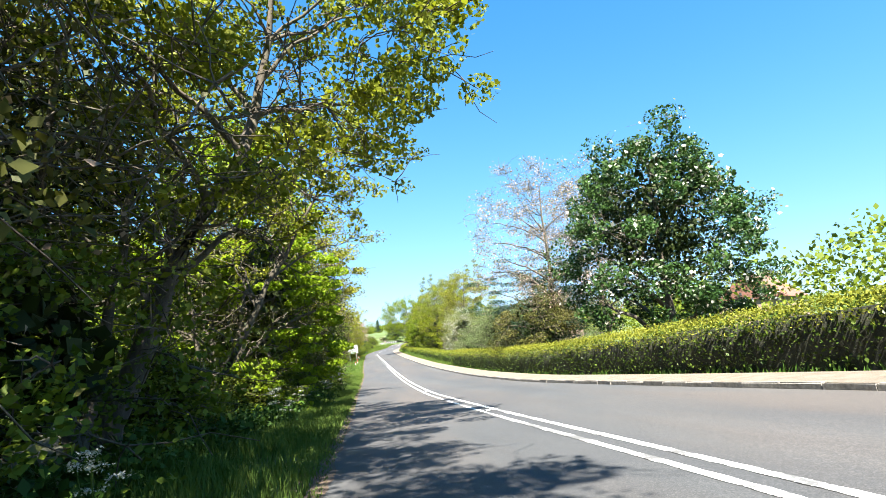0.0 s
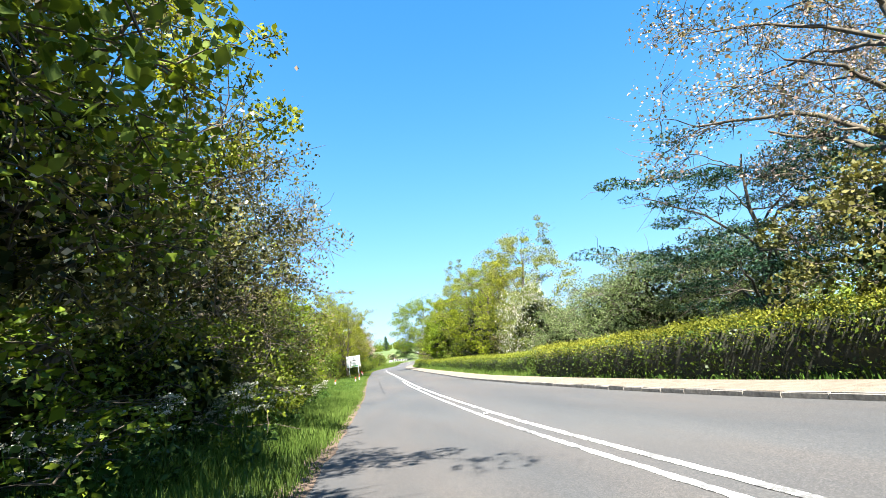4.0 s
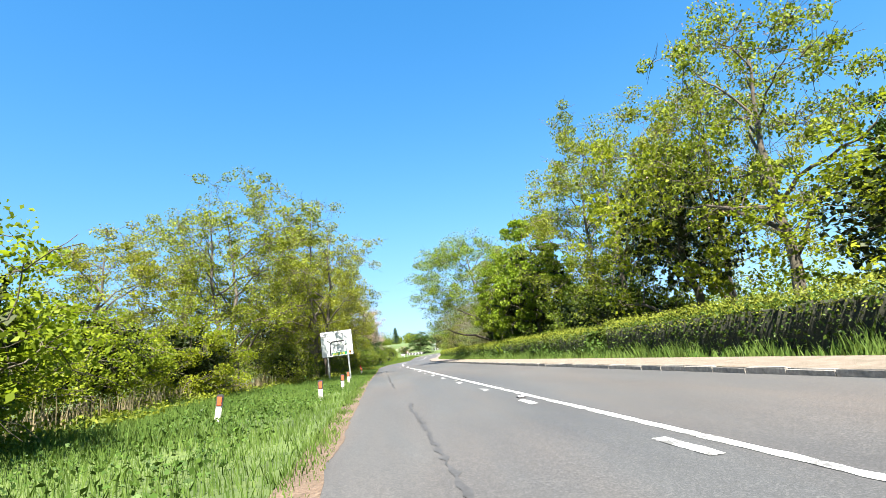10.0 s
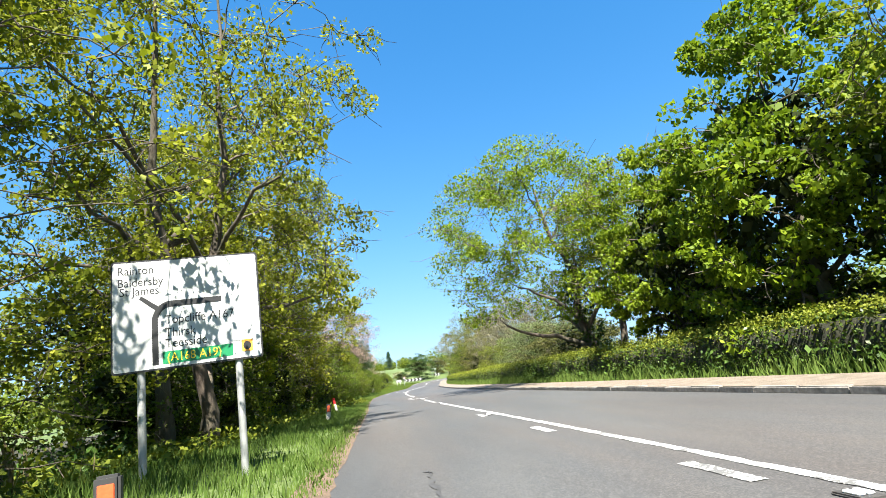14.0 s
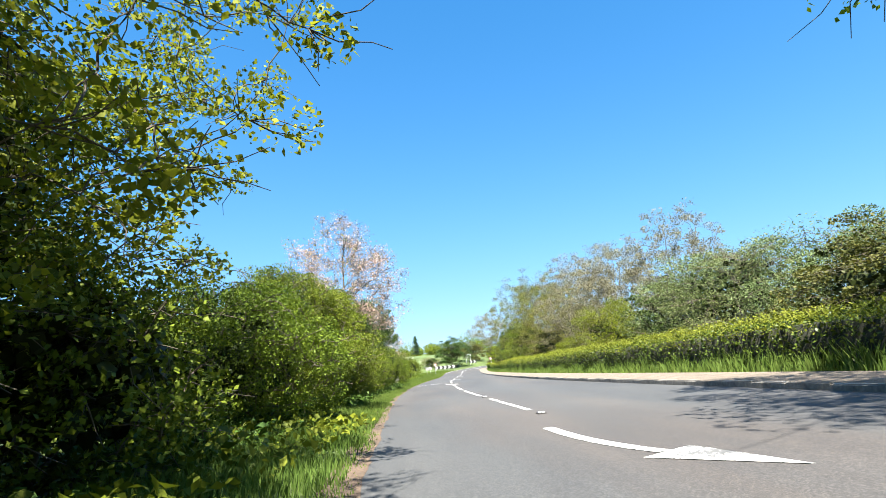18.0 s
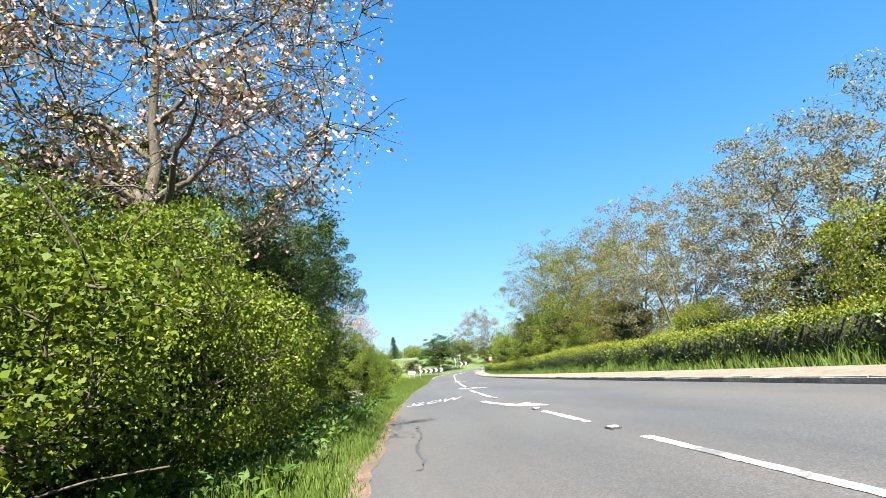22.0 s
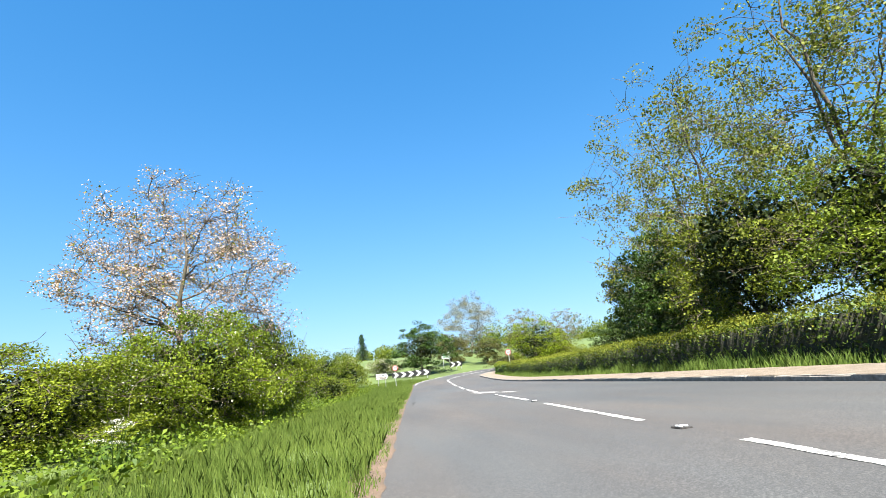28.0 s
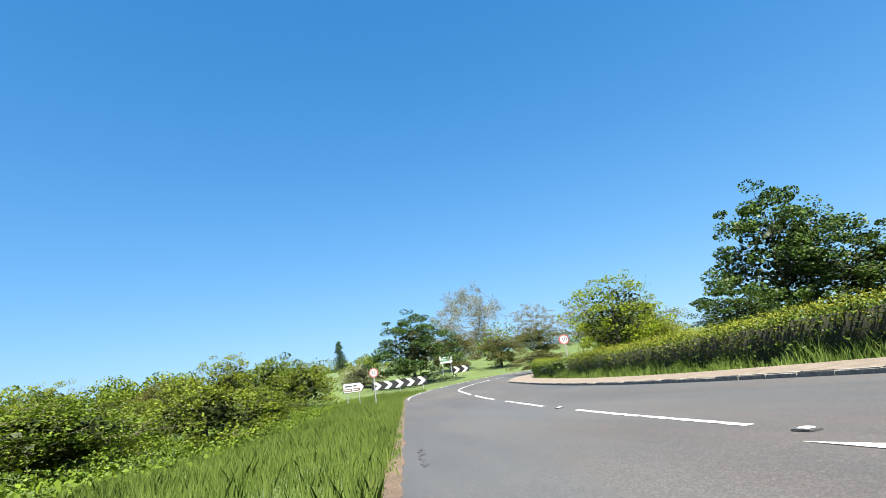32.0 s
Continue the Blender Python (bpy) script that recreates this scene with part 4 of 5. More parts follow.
cedar = tree("cedar_tree", (14.0, 42.5), 9.0, 5.2, 0.12, (0, 0), 33, 28000, 0.16, 150, 0.5, M_CEDAR, limbs=16, twigs=2, flat=0.3, hollow=0.35, aspect=0.3, up=0.9, label="spreading cedar with layered bluish green boughs", category="tree")
brown_bush = tree("sycamore_bush", (11.6, 34.5), 5.6, 2.8, 0.0, (0, 0), 34, 15000, 0.11, 90, 0.55, M_OLIVE, limbs=8, twigs=3, shade_cards=900, label="bush with bronze and olive young leaves", category="bush", group="bronze bushes")
willow = tree("willow_bush", (13.0, 48.5), 5.6, 3.6, 0.0, (0, 0), 35, 24000, 0.11, 120, 0.6, M_WILLOW, limbs=9, twigs=3, aspect=0.35, shade_cards=1200, label="pale green willow bush behind the hedge", category="bush", group="willow bushes")
again(willow, 14.5, 54.0, 100, 1.05, 1.0)
again(willow, 12.2, 57.5, 220, 0.7, 0.75)
again(willow, 18.5, 50.0, 30, 1.2, 1.2)
may = tree("hawthorn_tree", (11.8, 62.0), 6.0, 2.9, 0.03, (0, 0), 36, 20000, 0.09, 120, 0.55, M_HAW, limbs=9, twigs=2, shade_cards=1800, blossom=M_BLOSSOM, blossoms=9500, bsize=0.07, label="hawthorn covered with cream blossom", category="tree", group="flowering hawthorns")
right_ash = tree("ash_tree", (13.4, 69.0), 12.2, 4.4, 0.22, (0, 0), 37, 25000, 0.11, 230, 0.34, M_ASH, limbs=13, twigs=4, trunk=0.22, ivy=900, label="ash tree with green leaves and an ivy-covered trunk", group="ash trees by the footway")
again(brown_bush, 12.0, 66.0, 60, 0.8, 0.8)
again(far_oak, 16.5, 78.0, 20, 0.9, 0.95, "dark holly-like tree behind the hedge")
again(far_oak, 27.0, 84.0, 200, 1.5, 0.95)
for k, (x, y, s, z, src) in enumerate(((12.6, 76.5, .8, .6, 0), (12.4, 80.0, .95, 1.1, 1), (12.6, 85.5, .95, 1.0, 0), (12.2, 91.0, .95, 1.05, 2), (13.6, 96.5, 1.05, 1.12, 2), (17.0, 89.0, 1.0, 1.15, 2))):
    again((back_leafy, slim_ash, right_ash)[src], x, y, 65 * k, s, z)
again(bright, 11.8, 103.0, 130, 1.42, 1.55)
again(bright, 11.2, 108.5, 250, 1.08, 1.29)
again(back_tree, 15.0, 100.0, 30, 0.8, 0.6)
for k, (x, y) in enumerate(((12.4, 90.0), (12.0, 94.5), (12.6, 99.0), (12.2, 104.5), (12.8, 110.0), (16.5, 106.0), (16.8, 95.0))):
    again(far_bush, x, y, 83 * k, 1.05, 0.95 + 0.25 * sin(2 * k), "shady leafy bush below the roadside trees")
weeping = tree("ash_tree", (11.8, 116.4), 11.8, 6.7, 0.25, (-3.4, 0), 38, 50000, 0.115, 280, 0.32, M_MAPLE, M_BARK, limbs=14, twigs=6, trunk=0.34, droop=0.3, ivy=2200, label="big ash with drooping sparse branches over the road", category="tree")
again(slim_ash, 11.0, 113.5, 10, 0.9, 0.95)
for k, (x, y, s, z) in enumerate(((14.0, 124.5, 1.0, .75), (13.5, 129.0, .9, .7), (16.5, 133.0, 1.0, .9), (15.5, 137.5, 1.0, .95), (16.5, 142.0, 1.1, 1.0))):
    again((brown_bush, willow)[k > 1], x, y, 90 * k, s, z)
again(far_oak, 17.5, 147.5, 80, 0.95, 0.62)
again(elder, 15.2, 152.0, 10, 0.9, 1.2)
bare = tree("bare_tree", (19.5, 159.5), 10.4, 4.4, 0.1, (0, 0), 39, 20000, 0.1, 260, 0.3, M_GREYLEAF, M_BARK_GREY, stems=3, limbs=18, twigs=4, trunk=0.17, label="half-bare tree with fine grey twigs and first leaves", category="tree", group="half-bare trees")
again(bare, 22.5, 165.5, 90, 1.1, 1.12)
again(bare, 18.5, 168.0, 200, 0.9, 0.95)
again(bare, 25.0, 158.0, 30, 1.1, 1.25)
spring = tree("ash_tree", (20.6, 187.0), 13.4, 6.0, 0.14, (0, 0), 40, 27000, 0.115, 300, 0.32, M_SPRING, M_BARK, stems=3, limbs=20, twigs=4, trunk=0.24, label="many-stemmed tree with thin new leaves and grey twigs", group="half-bare trees")
again(spring, 19.4, 177.0, 120, 0.82, 0.76)
again(spring, 20.5, 195.0, 250, 0.95, 1.05)
again(bare, 24.5, 182.0, 20, 1.3, 1.4)
for k, (x, y, s, z, src) in enumerate(((16.8, 157.0, .8, .45, 0), (16.4, 163.5, .8, .45, 1), (16.2, 171.0, .85, .5, 0), (16.8, 179.0, .9, .55, 1), (17.3, 184.5, 1.0, .75, 2), (17.0, 189.5, 1.0, .85, 2), (17.6, 194.5, 1.0, .9, 3), (19.0, 199.5, .9, .85, 3))):
    again((brown_bush, elder, dark_wood, far_oak)[src], x, y, 71 * k, s if src < 2 else s * 0.75, z * (1.7 if src < 2 else 0.85))
again(slim_ash, 25.0, 203.5, 80, 0.85, 1.02)
again(far_oak, 40.5, 230.5, 0, 1.7, 1.55, "broad dark green oak beyond the hedge")
again(far_oak, 44.0, 227.0, 140, 1.6, 1.0)
again(far_oak, 31.5, 226.0, 60, 0.9, 0.55)
again(back_leafy, 22.0, 224.5, 70, 0.72, 0.62)
again(elder, 25.0, 228.0, 20, 1.2, 1.1)
again(brown_bush, 24.5, 243.0, 10, 0.9, 0.36)
tree("bare_tree", (32.0, 292.0), 13.5, 6.4, 0.2, (0, 0), 46, 15000, 0.17, 260, 0.42, M_GREYLEAF, M_BARK_GREY, stems=2, limbs=20, twigs=5, trunk=0.3, label="domed tree with dense fine twigs beyond the bend", category="tree", group="half-bare trees")
for k in range(17):                                   # overgrown hedge along the field before the bend
    x, y = 3.6 - 2.9 * k, 242.0 + 2.2 * sin(1.9 * k) + 0.25 * k
    if k % 5 == 2:
        again(back_leafy, x, y + 1.5, 61 * k, 0.62, 0.5 + 0.06 * sin(k))
    elif k % 5 == 4:
        again(brown_bush, x, y, 61 * k, 1.0, 0.62)
    else:
        again(far_bush, x, y, 61 * k, 1.2, 1.05 + 0.25 * sin(2.1 * k))
again(bare, 48.0, 300.0, 90, 1.2, 0.9)
again(bare, 58.0, 300.0, 200, 1.1, 0.8)
again(far_oak, 14.6, 254.0, 40, 1.4, 0.95, "dark green tree behind the bend")
again(brown_bush, 22.0, 268.0, 40, 1.4, 1.0)
again(brown_bush, 27.0, 262.0, 90, 1.2, 0.8)
again(brown_bush, 36.0, 270.0, 190, 1.4, 0.9)
again(may, 9.5, 262.0, 0, 1.1, 0.45)
again(may, 3.0, 268.0, 80, 1.0, 0.5)


def conifer(at, H, R):
    rng = np.random.default_rng(51)
    root = empty("conifer_tree", Matrix.Translation((*at, float(land(*at)))), label="small dark pointed conifer on the skyline", category="tree")
    paths = [(np.array([[0, 0, -0.3], [0, 0, H * 0.5], [0, 0, H]]), np.array([0.2, 0.12, 0.03]))]
    cs = []
    for k in range(26):
        z = H * (0.15 + 0.83 * k / 26)
        r = R * (1 - z / H) ** 0.8 + 0.15
        for j in range(7):
            a = rng.random() * 2 * pi
            e = np.array([cos(a) * r, sin(a) * r, z - 0.12 * r])
            paths.append((np.array([[0, 0, z], e]), np.array([0.03, 0.01])))
            t = rng.random(26)[:, None]
            cs.append(np.array([0, 0, z]) * (1 - t) + e * t + rng.normal(size=(26, 3)) * 0.16)
    V, F = tubes(paths, 4)
    child("trunk", mesh_of("trunk", V, F, M_BARK, True), root)
    V, F = leaf_cards(rng, np.concatenate(cs), 0.3, 0.3, 0.2)
    child("crown", mesh_of("crown", V, F, M_CEDAR), root)


conifer((8.3, 331.0), 8.5, 2.6)

# distant hedgerows and woods
def far_woods():
    rng = np.random.default_rng(61)
    cs, sz = [], []
    for x0, y0, x1, y1, n, h in ((-160, 250, -30, 420, 60, 6), (-60, 300, 20, 360, 40, 5), (-220, 330, -20, 520, 60, 9), (20, 330, 140, 380, 40, 8), (90, 240, 220, 330, 40, 9), (48, 40, 80, 210, 60, 9), (-90, 60, -40, 190, 40, 7), (-10, 380, 60, 480, 30, 8), (-40, -120, 40, -90, 30, 9)):
        for _ in range(n):
            t = rng.random()
            c = np.array([x0 + (x1 - x0) * t, y0 + (y1 - y0) * t]) + rng.normal(size=2) * 5
            hh = h * (0.5 + 0.8 * rng.random())
            k = 420
            p = rng.normal(size=(k, 3))
            p *= (rng.random(k) ** 0.3 / np.linalg.norm(p, axis=1))[:, None] * np.array([hh * 0.62, hh * 0.62, hh * 0.5])
            p += np.array([c[0], c[1], float(land(*c)) + hh * 0.5])
            p = p[p[:, 2] > land(*c) + 0.1]
            cs.append(p)
    P = np.concatenate(cs)
    V, F = leaf_cards(rng, P, 0.5, 0.7, 0.4)
    ob = new("far_woods", mesh_of("far_woods", V, F, M_HAW))
    tagged(ob, "distant green hedgerows and woods behind the fields", "woods", kind="stuff")


far_woods()


# ---------------------------------------------------------------- clipped hedges
def hedge(s0, s1, seed, label, low=0.0, height=1.35, gap=1.95, young=1.0):
    rng = np.random.default_rng(seed)
    L = s1 - s0
    mid = (s0 + s1) / 2
    root = empty("hedge", Matrix.Translation(on_line(np.array(mid), kerb_off(np.array(mid)) + gap + 0.5, 0).tolist()), label=label, category="hedge", group="clipped hedges")
    org = np.array(root.matrix_basis.translation)
    W = 1.05
    # core: a closed lumpy bank, coloured near black for the hedge's inner shade
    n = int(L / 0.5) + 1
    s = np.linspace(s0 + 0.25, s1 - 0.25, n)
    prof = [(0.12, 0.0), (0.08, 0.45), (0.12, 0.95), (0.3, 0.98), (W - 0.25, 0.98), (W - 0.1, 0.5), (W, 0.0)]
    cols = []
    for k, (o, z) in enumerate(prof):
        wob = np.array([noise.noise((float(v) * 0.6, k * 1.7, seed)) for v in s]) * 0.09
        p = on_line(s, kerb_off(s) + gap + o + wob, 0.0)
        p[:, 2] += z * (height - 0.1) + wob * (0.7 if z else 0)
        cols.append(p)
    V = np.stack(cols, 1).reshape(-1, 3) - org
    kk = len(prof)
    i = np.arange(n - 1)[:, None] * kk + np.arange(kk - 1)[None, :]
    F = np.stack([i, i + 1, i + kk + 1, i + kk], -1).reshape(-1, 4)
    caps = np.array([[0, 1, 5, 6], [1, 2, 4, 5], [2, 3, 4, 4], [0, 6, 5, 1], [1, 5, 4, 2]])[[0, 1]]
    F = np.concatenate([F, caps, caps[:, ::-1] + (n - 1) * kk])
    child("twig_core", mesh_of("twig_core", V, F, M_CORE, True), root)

    def skin(count, kind):
        ss = s0 + L * rng.random(count)
        if kind == "side":
            z = rng.random(count) ** 0.8 * height
            o = 0.1 - 0.13 * np.abs(rng.normal(size=count)) + 0.06 * np.sin(z * 3)
        elif kind == "end":
            ss = np.where(rng.random(count) < 0.5, s0, s1) + rng.normal(size=count) * 0.08
            z = rng.random(count) * height
            o = rng.random(count) * W
        else:
            o = 0.02 + rng.random(count) * (W - 0.1)
            z = height + rng.normal(size=count) * 0.05
        wob = np.array([noise.noise((float(v) * 0.6, 1.7, seed)) + 0.9 * noise.noise((float(v) * 2.3, 4.0, float(zz) * 2.6)) + 0.5 * noise.noise((float(v) * 5.5, 9.0, float(zz) * 6)) for v, zz in zip(ss, z)]) * 0.14
        p = on_line(ss, kerb_off(ss) + gap + o + wob, 0.0)
        p[:, 2] += z + wob * 0.5
        return p - org

    V, F = leaf_cards(rng, np.concatenate([skin(int(L * 330), "side"), skin(1500, "end"), skin(int(L * 70), "top")]), 0.075, 0.62, 0.25)
    child("foliage", mesh_of("foliage", V, F, M_HEDGE), root)
    t = skin(int(L * 380 * young), "top")
    t[:, 2] += 0.02 + 0.2 * rng.random(len(t)) ** 1.6
    t2 = skin(int(L * 420 * young), "side")
    hi = t2[:, 2] + org[2] - land(t2[:, 0] + org[0], t2[:, 1] + org[1])
    t2 = t2[hi > height * (0.66 + 0.3 * rng.random(len(t2)))]
    t2[:, 0] -= 0.03
    V, F = leaf_cards(rng, np.concatenate([t, t2]), 0.06, 0.5, -0.1)
    child("new_growth", mesh_of("new_growth", V, F, M_SHOOTS), root, "yellow-green young shoots on top")
    return root


hedge(-24, 53.2, 71, "long clipped hawthorn hedge with yellow-green new growth", young=1.7)
hedge(55.0, 85.5, 72, "clipped hedge with rough grass at its foot", height=1.18, gap=2.15)
hedge(87.0, 119.0, 73, "shaded overgrown hedge below roadside trees", height=1.1, gap=2.2)
hedge(121.5, 164.9, 74, "clipped hedge above a strip of long grass", height=1.12, gap=2.3)
hedge(165.0, 228.5, 75, "clipped hedge behind a grass strip near the bend", height=1.25, gap=2.3)
hedge(230.5, 243.0, 76, "bronze clipped hedge on the inside of the bend", height=1.1, gap=2.0)


# ---------------------------------------------------------------- grass, weeds
def blades(rng, P, h, w, bend):
    n = len(P)
    a = rng.random(n) * 2 * pi
    side = np.stack([np.cos(a), np.sin(a), np.zeros(n)], 1) * (w * (0.7 + 0.6 * rng.random(n)))[:, None]
    d = rng.random(n) * 2 * pi
    out = np.stack([np.cos(d), np.sin(d), np.zeros(n)], 1) * (bend * h * rng.random(n))[:, None]
    upv = np.zeros((n, 3))
    upv[:, 2] = h
    V = np.stack([P - side, P + side, P + upv * 0.55 + out * 0.3 + side * 0.75, P + upv + out, P + upv * 0.55 + out * 0.3 - side * 0.75], 1).reshape(-1, 3)
    F = np.arange(n * 5).reshape(n, 5)
    return V, F


def grass_strip(name, s0, s1, o0, o1, per_m2, h_fn, label, seed, material=None, w=0.0045, bend=0.5, edge=0.35):
    rng = np.random.default_rng(seed)
    ss = np.arange(s0, s1)
    width = float(np.mean(o1(ss) - o0(ss)))
    n = int((s1 - s0) * width * per_m2)
    s = s0 + (s1 - s0) * rng.random(n)
    u = rng.random(n)
    o = o0(s) + (o1(s) - o0(s)) * u
    tuft = np.array([noise.noise((float(a) * 0.9, float(b) * 0.9, seed)) for a, b in zip(s, o)])
    keep = rng.random(n) < np.clip(0.75 + tuft, 0.25, 1)
    s, o, u, tuft = s[keep], o[keep], u[keep], tuft[keep]
    P = on_line(s, o, -0.02)
    h = h_fn(s, u) * (0.75 + 0.5 * rng.random(len(s))) * (1 + 0.6 * tuft)
    V, F = blades(rng, P, np.maximum(h, 0.03), w * (1 + 0.8 * rng.random(len(s))), bend)
    ob = new(name, mesh_of(name, V, F, material or M_GRASS))
    return tagged(ob, label, "grass", kind="stuff")


def inner(s):                                          # where the verge meets the bushes
    return np.interp(s, [-40, 0, 30, 55, 62, 72, 90, 100, 118, 126, 150, 162, 175, 200, 240], [-3.6, -3.6, -3.2, -3.8, -6.0, -7.0, -8.0, -4.6, -3.4, -2.2, -1.5, -1.8, -5.0, -6.5, -7.0])


grass_strip("verge_grass", -8, 62, inner, lambda s: left_off(s) - 0.05, 420, lambda s, u: 0.16 + 0.22 * (1 - u), "long fresh green grass on the shady verge", 81, w=0.006)
grass_strip("verge_grass", 62, 128, inner, lambda s: left_off(s) - 0.05, 300, lambda s, u: 0.1 + 0.2 * (1 - u) ** 0.7, "sunlit fresh grass on the broad verge", 82, w=0.0045)
grass_strip("verge_grass", 128, 178, inner, lambda s: left_off(s) - 0.05, 420, lambda s, u: 0.1 + 0.2 * (1 - u), "fresh grass below roadside bushes", 83, w=0.006)
grass_strip("verge_grass", 178, 243, inner, lambda s: left_off(s) - 0.05, 420, lambda s, u: 0.1 + 0.2 * (1 - np.abs(u - 0.55)), "tall fresh grass on the verge before the bend", 84, w=0.004)
grass_strip("edge_grass", -8, 240, lambda s: left_off(s) - 0.28, lambda s: left_off(s) + 0.1, 420, lambda s, u: 0.05 + 0.09 * (1 - u), "short grass creeping over the road's edge", 85, w=0.005)
grass_strip("footway_weeds", -20, 86, lambda s: kerb_off(s) + 1.6, lambda s: kerb_off(s) + 2.2, 70, lambda s, u: 0.1 + 0.22 * u, "weeds along the foot of the hedge", 86, M_WEED, 0.02)
grass_strip("bank_grass", 54, 120, lambda s: kerb_off(s) + 1.55, lambda s: kerb_off(s) + 2.5, 170, lambda s, u: 0.2 + 0.45 * u, "rough grass at the foot of the hedge", 87, w=0.011)
grass_strip("bank_grass", 120, 234, lambda s: kerb_off(s) + 1.6, lambda s: kerb_off(s) + 2.6, 210, lambda s, u: 0.2 + 0.42 * u, "tall green grass strip below the hedge", 88, w=0.011)
grass_strip("dry_grass", 68, 100, lambda s: inner(s) - 1.8, lambda s: inner(s) + 0.6, 45, lambda s, u: 0.5 + 0.3 * u, "dry brown stalks at the back of the verge", 89, M_STRAW, 0.007, 0.4)


def undergrowth(name, s0, s1, o0, o1, per_m2, hmax, seed, label, material, size=0.11):
    rng = np.random.default_rng(seed)
    ss = np.arange(s0, s1)
    n = int((s1 - s0) * float(np.mean(o1(ss) - o0(ss))) * per_m2)
    s = s0 + (s1 - s0) * rng.random(n)
    o = o0(s) + (o1(s) - o0(s)) * rng.random(n)
    lump = np.array([0.55 + 0.9 * noise.noise((float(a) * 0.8, float(b) * 0.8, seed)) for a, b in zip(s, o)]).clip(0.1, 1.2)
    P = on_line(s, o, 0.0)
    P[:, 2] += rng.random(n) ** 0.7 * hmax * lump + 0.03
    V, F = leaf_cards(rng, P, size, 0.6, 0.9)
    ob = new(name, mesh_of(name, V, F, material))
    return tagged(ob, label, "undergrowth", kind="stuff")


undergrowth("nettles", -6, 62, lambda s: inner(s) - 1.4, lambda s: inner(s) + np.interp(s, [25, 36], [1.0, 0.4]), 200, 0.75, 91, "shady nettles and weeds at the wood's edge", M_WEED)
undergrowth("verge_weeds", 62, 128, lambda s: inner(s) - 2.0, lambda s: inner(s) + 1.6, 95, 0.5, 92, "low weeds at the back of the verge", M_HAW)
undergrowth("verge_weeds", 66, 92, lambda s: inner(s) + 0.5, lambda s: left_off(s) - 1.0, 60, 0.25, 97, "small leafy weeds in the verge grass", M_WEED, 0.07)
undergrowth("bramble", 172, 240, lambda s: inner(s) - 6.0, lambda s: inner(s) + 2.4, 90, 0.6, 93, "low brambles between the verge and the field", M_HAW, 0.08)
undergrowth("field_weeds", 176, 236, lambda s: inner(s) - 13.0, lambda s: inner(s) - 6.0, 30, 0.7, 94, "weeds at the field's edge", M_OLIVE, 0.16)
undergrowth("litter_weeds", 100, 128, lambda s: inner(s) - 3.0, lambda s: inner(s) + 0.4, 90, 0.7, 95, "shady weeds below the ash trees", M_WEED)
undergrowth("shade_weeds", 124, 176, lambda s: inner(s) - 3.6, lambda s: inner(s) + 0.5, 130, 0.45, 98, "shady weeds and ivy below the roadside bushes", M_WEED)
undergrowth("hedge_foot", 86, 122, lambda s: kerb_off(s) + 1.9, lambda s: kerb_off(s) + 3.4, 160, 1.0, 96, "dark shady undergrowth below the roadside trees", M_WEED)


def parsley_plant():
    rng = np.random.default_rng(101)
    x, y = float(cx(41)) - 3.0, 41.0
    root = empty("cow_parsley", Matrix.Translation((x, y, float(land(x, y)))), label="flowering cow parsley with white heads", category="wild flower", group="cow parsley")
    stems, heads = [], []
    for k in range(7):
        a = rng.random() * 2 * pi
        top = np.array([cos(a) * 0.28 * rng.random(), sin(a) * 0.28 * rng.random(), 0.6 + 0.4 * rng.random()])
        stems.append(wobble(rng, np.array([0, 0, -0.05]), top, 4, 0.03, 0, 0.008, 0.005))
        for j in range(9):
            e = top + np.append(rng.normal(size=2) * 0.055, 0.03)
            stems.append((np.array([top, e]), np.array([0.003, 0.002])))
            heads.append(e + rng.normal(size=(8, 3)) * np.array([0.02, 0.02, 0.012]))
    V, F = tubes(stems, 4)
    child("stem", mesh_of("stem", V, F, M_WEED), root)
    V, F = leaf_cards(rng, np.concatenate(heads), 0.02, 0.9, 0.5)
    child("blossom", mesh_of("blossom", V, F, M_BLOSSOM), root)
    V, F = leaf_cards(rng, rng.normal(size=(160, 3)) * np.array([0.2, 0.2, 0.12]) + np.array([0, 0, 0.3]), 0.1, 0.4, 0.6)
    child("foliage", mesh_of("foliage", V, F, M_WEED), root)
    for k in range(30):
        s = 3 + 54 * rng.random()
        if k > 25:
            s = 150 + 55 * rng.random()
        o = float(inner(s)) + 0.2 + 1.3 * rng.random()
        p = on_line(np.array(s), np.array(o), 0.0)
        sc = 0.75 + 0.5 * rng.random()
        copy_thing(root, Matrix.Translation(p.tolist()) @ Matrix.Rotation(6.28 * rng.random(), 4, 'Z') @ Matrix.Diagonal((sc, sc, sc, 1)))


parsley_plant()


# ---------------------------------------------------------------- signs and posts
def face_to(x, y, z, yaw):
    return Matrix.Translation((x, y, z)) @ Matrix.Rotation(radians(yaw), 4, 'Z')


def sign_text(body, size, x, z, material, parent, y=-0.006, name="lettering", spacing=1.0):
    ob = child(name, text_mesh(body, size, material, name, spacing=spacing), parent)
    ob.matrix_basis = Matrix.Translation((x, y, z)) @ Matrix.Rotation(radians(90), 4, 'X')
    return ob


def bars(parent, rows, material, y=-0.006):
    for x, z, w, h in rows:
        part("writing_bar", box_bm(w, 0.004, h, (x + w / 2, y, z)), material, parent)


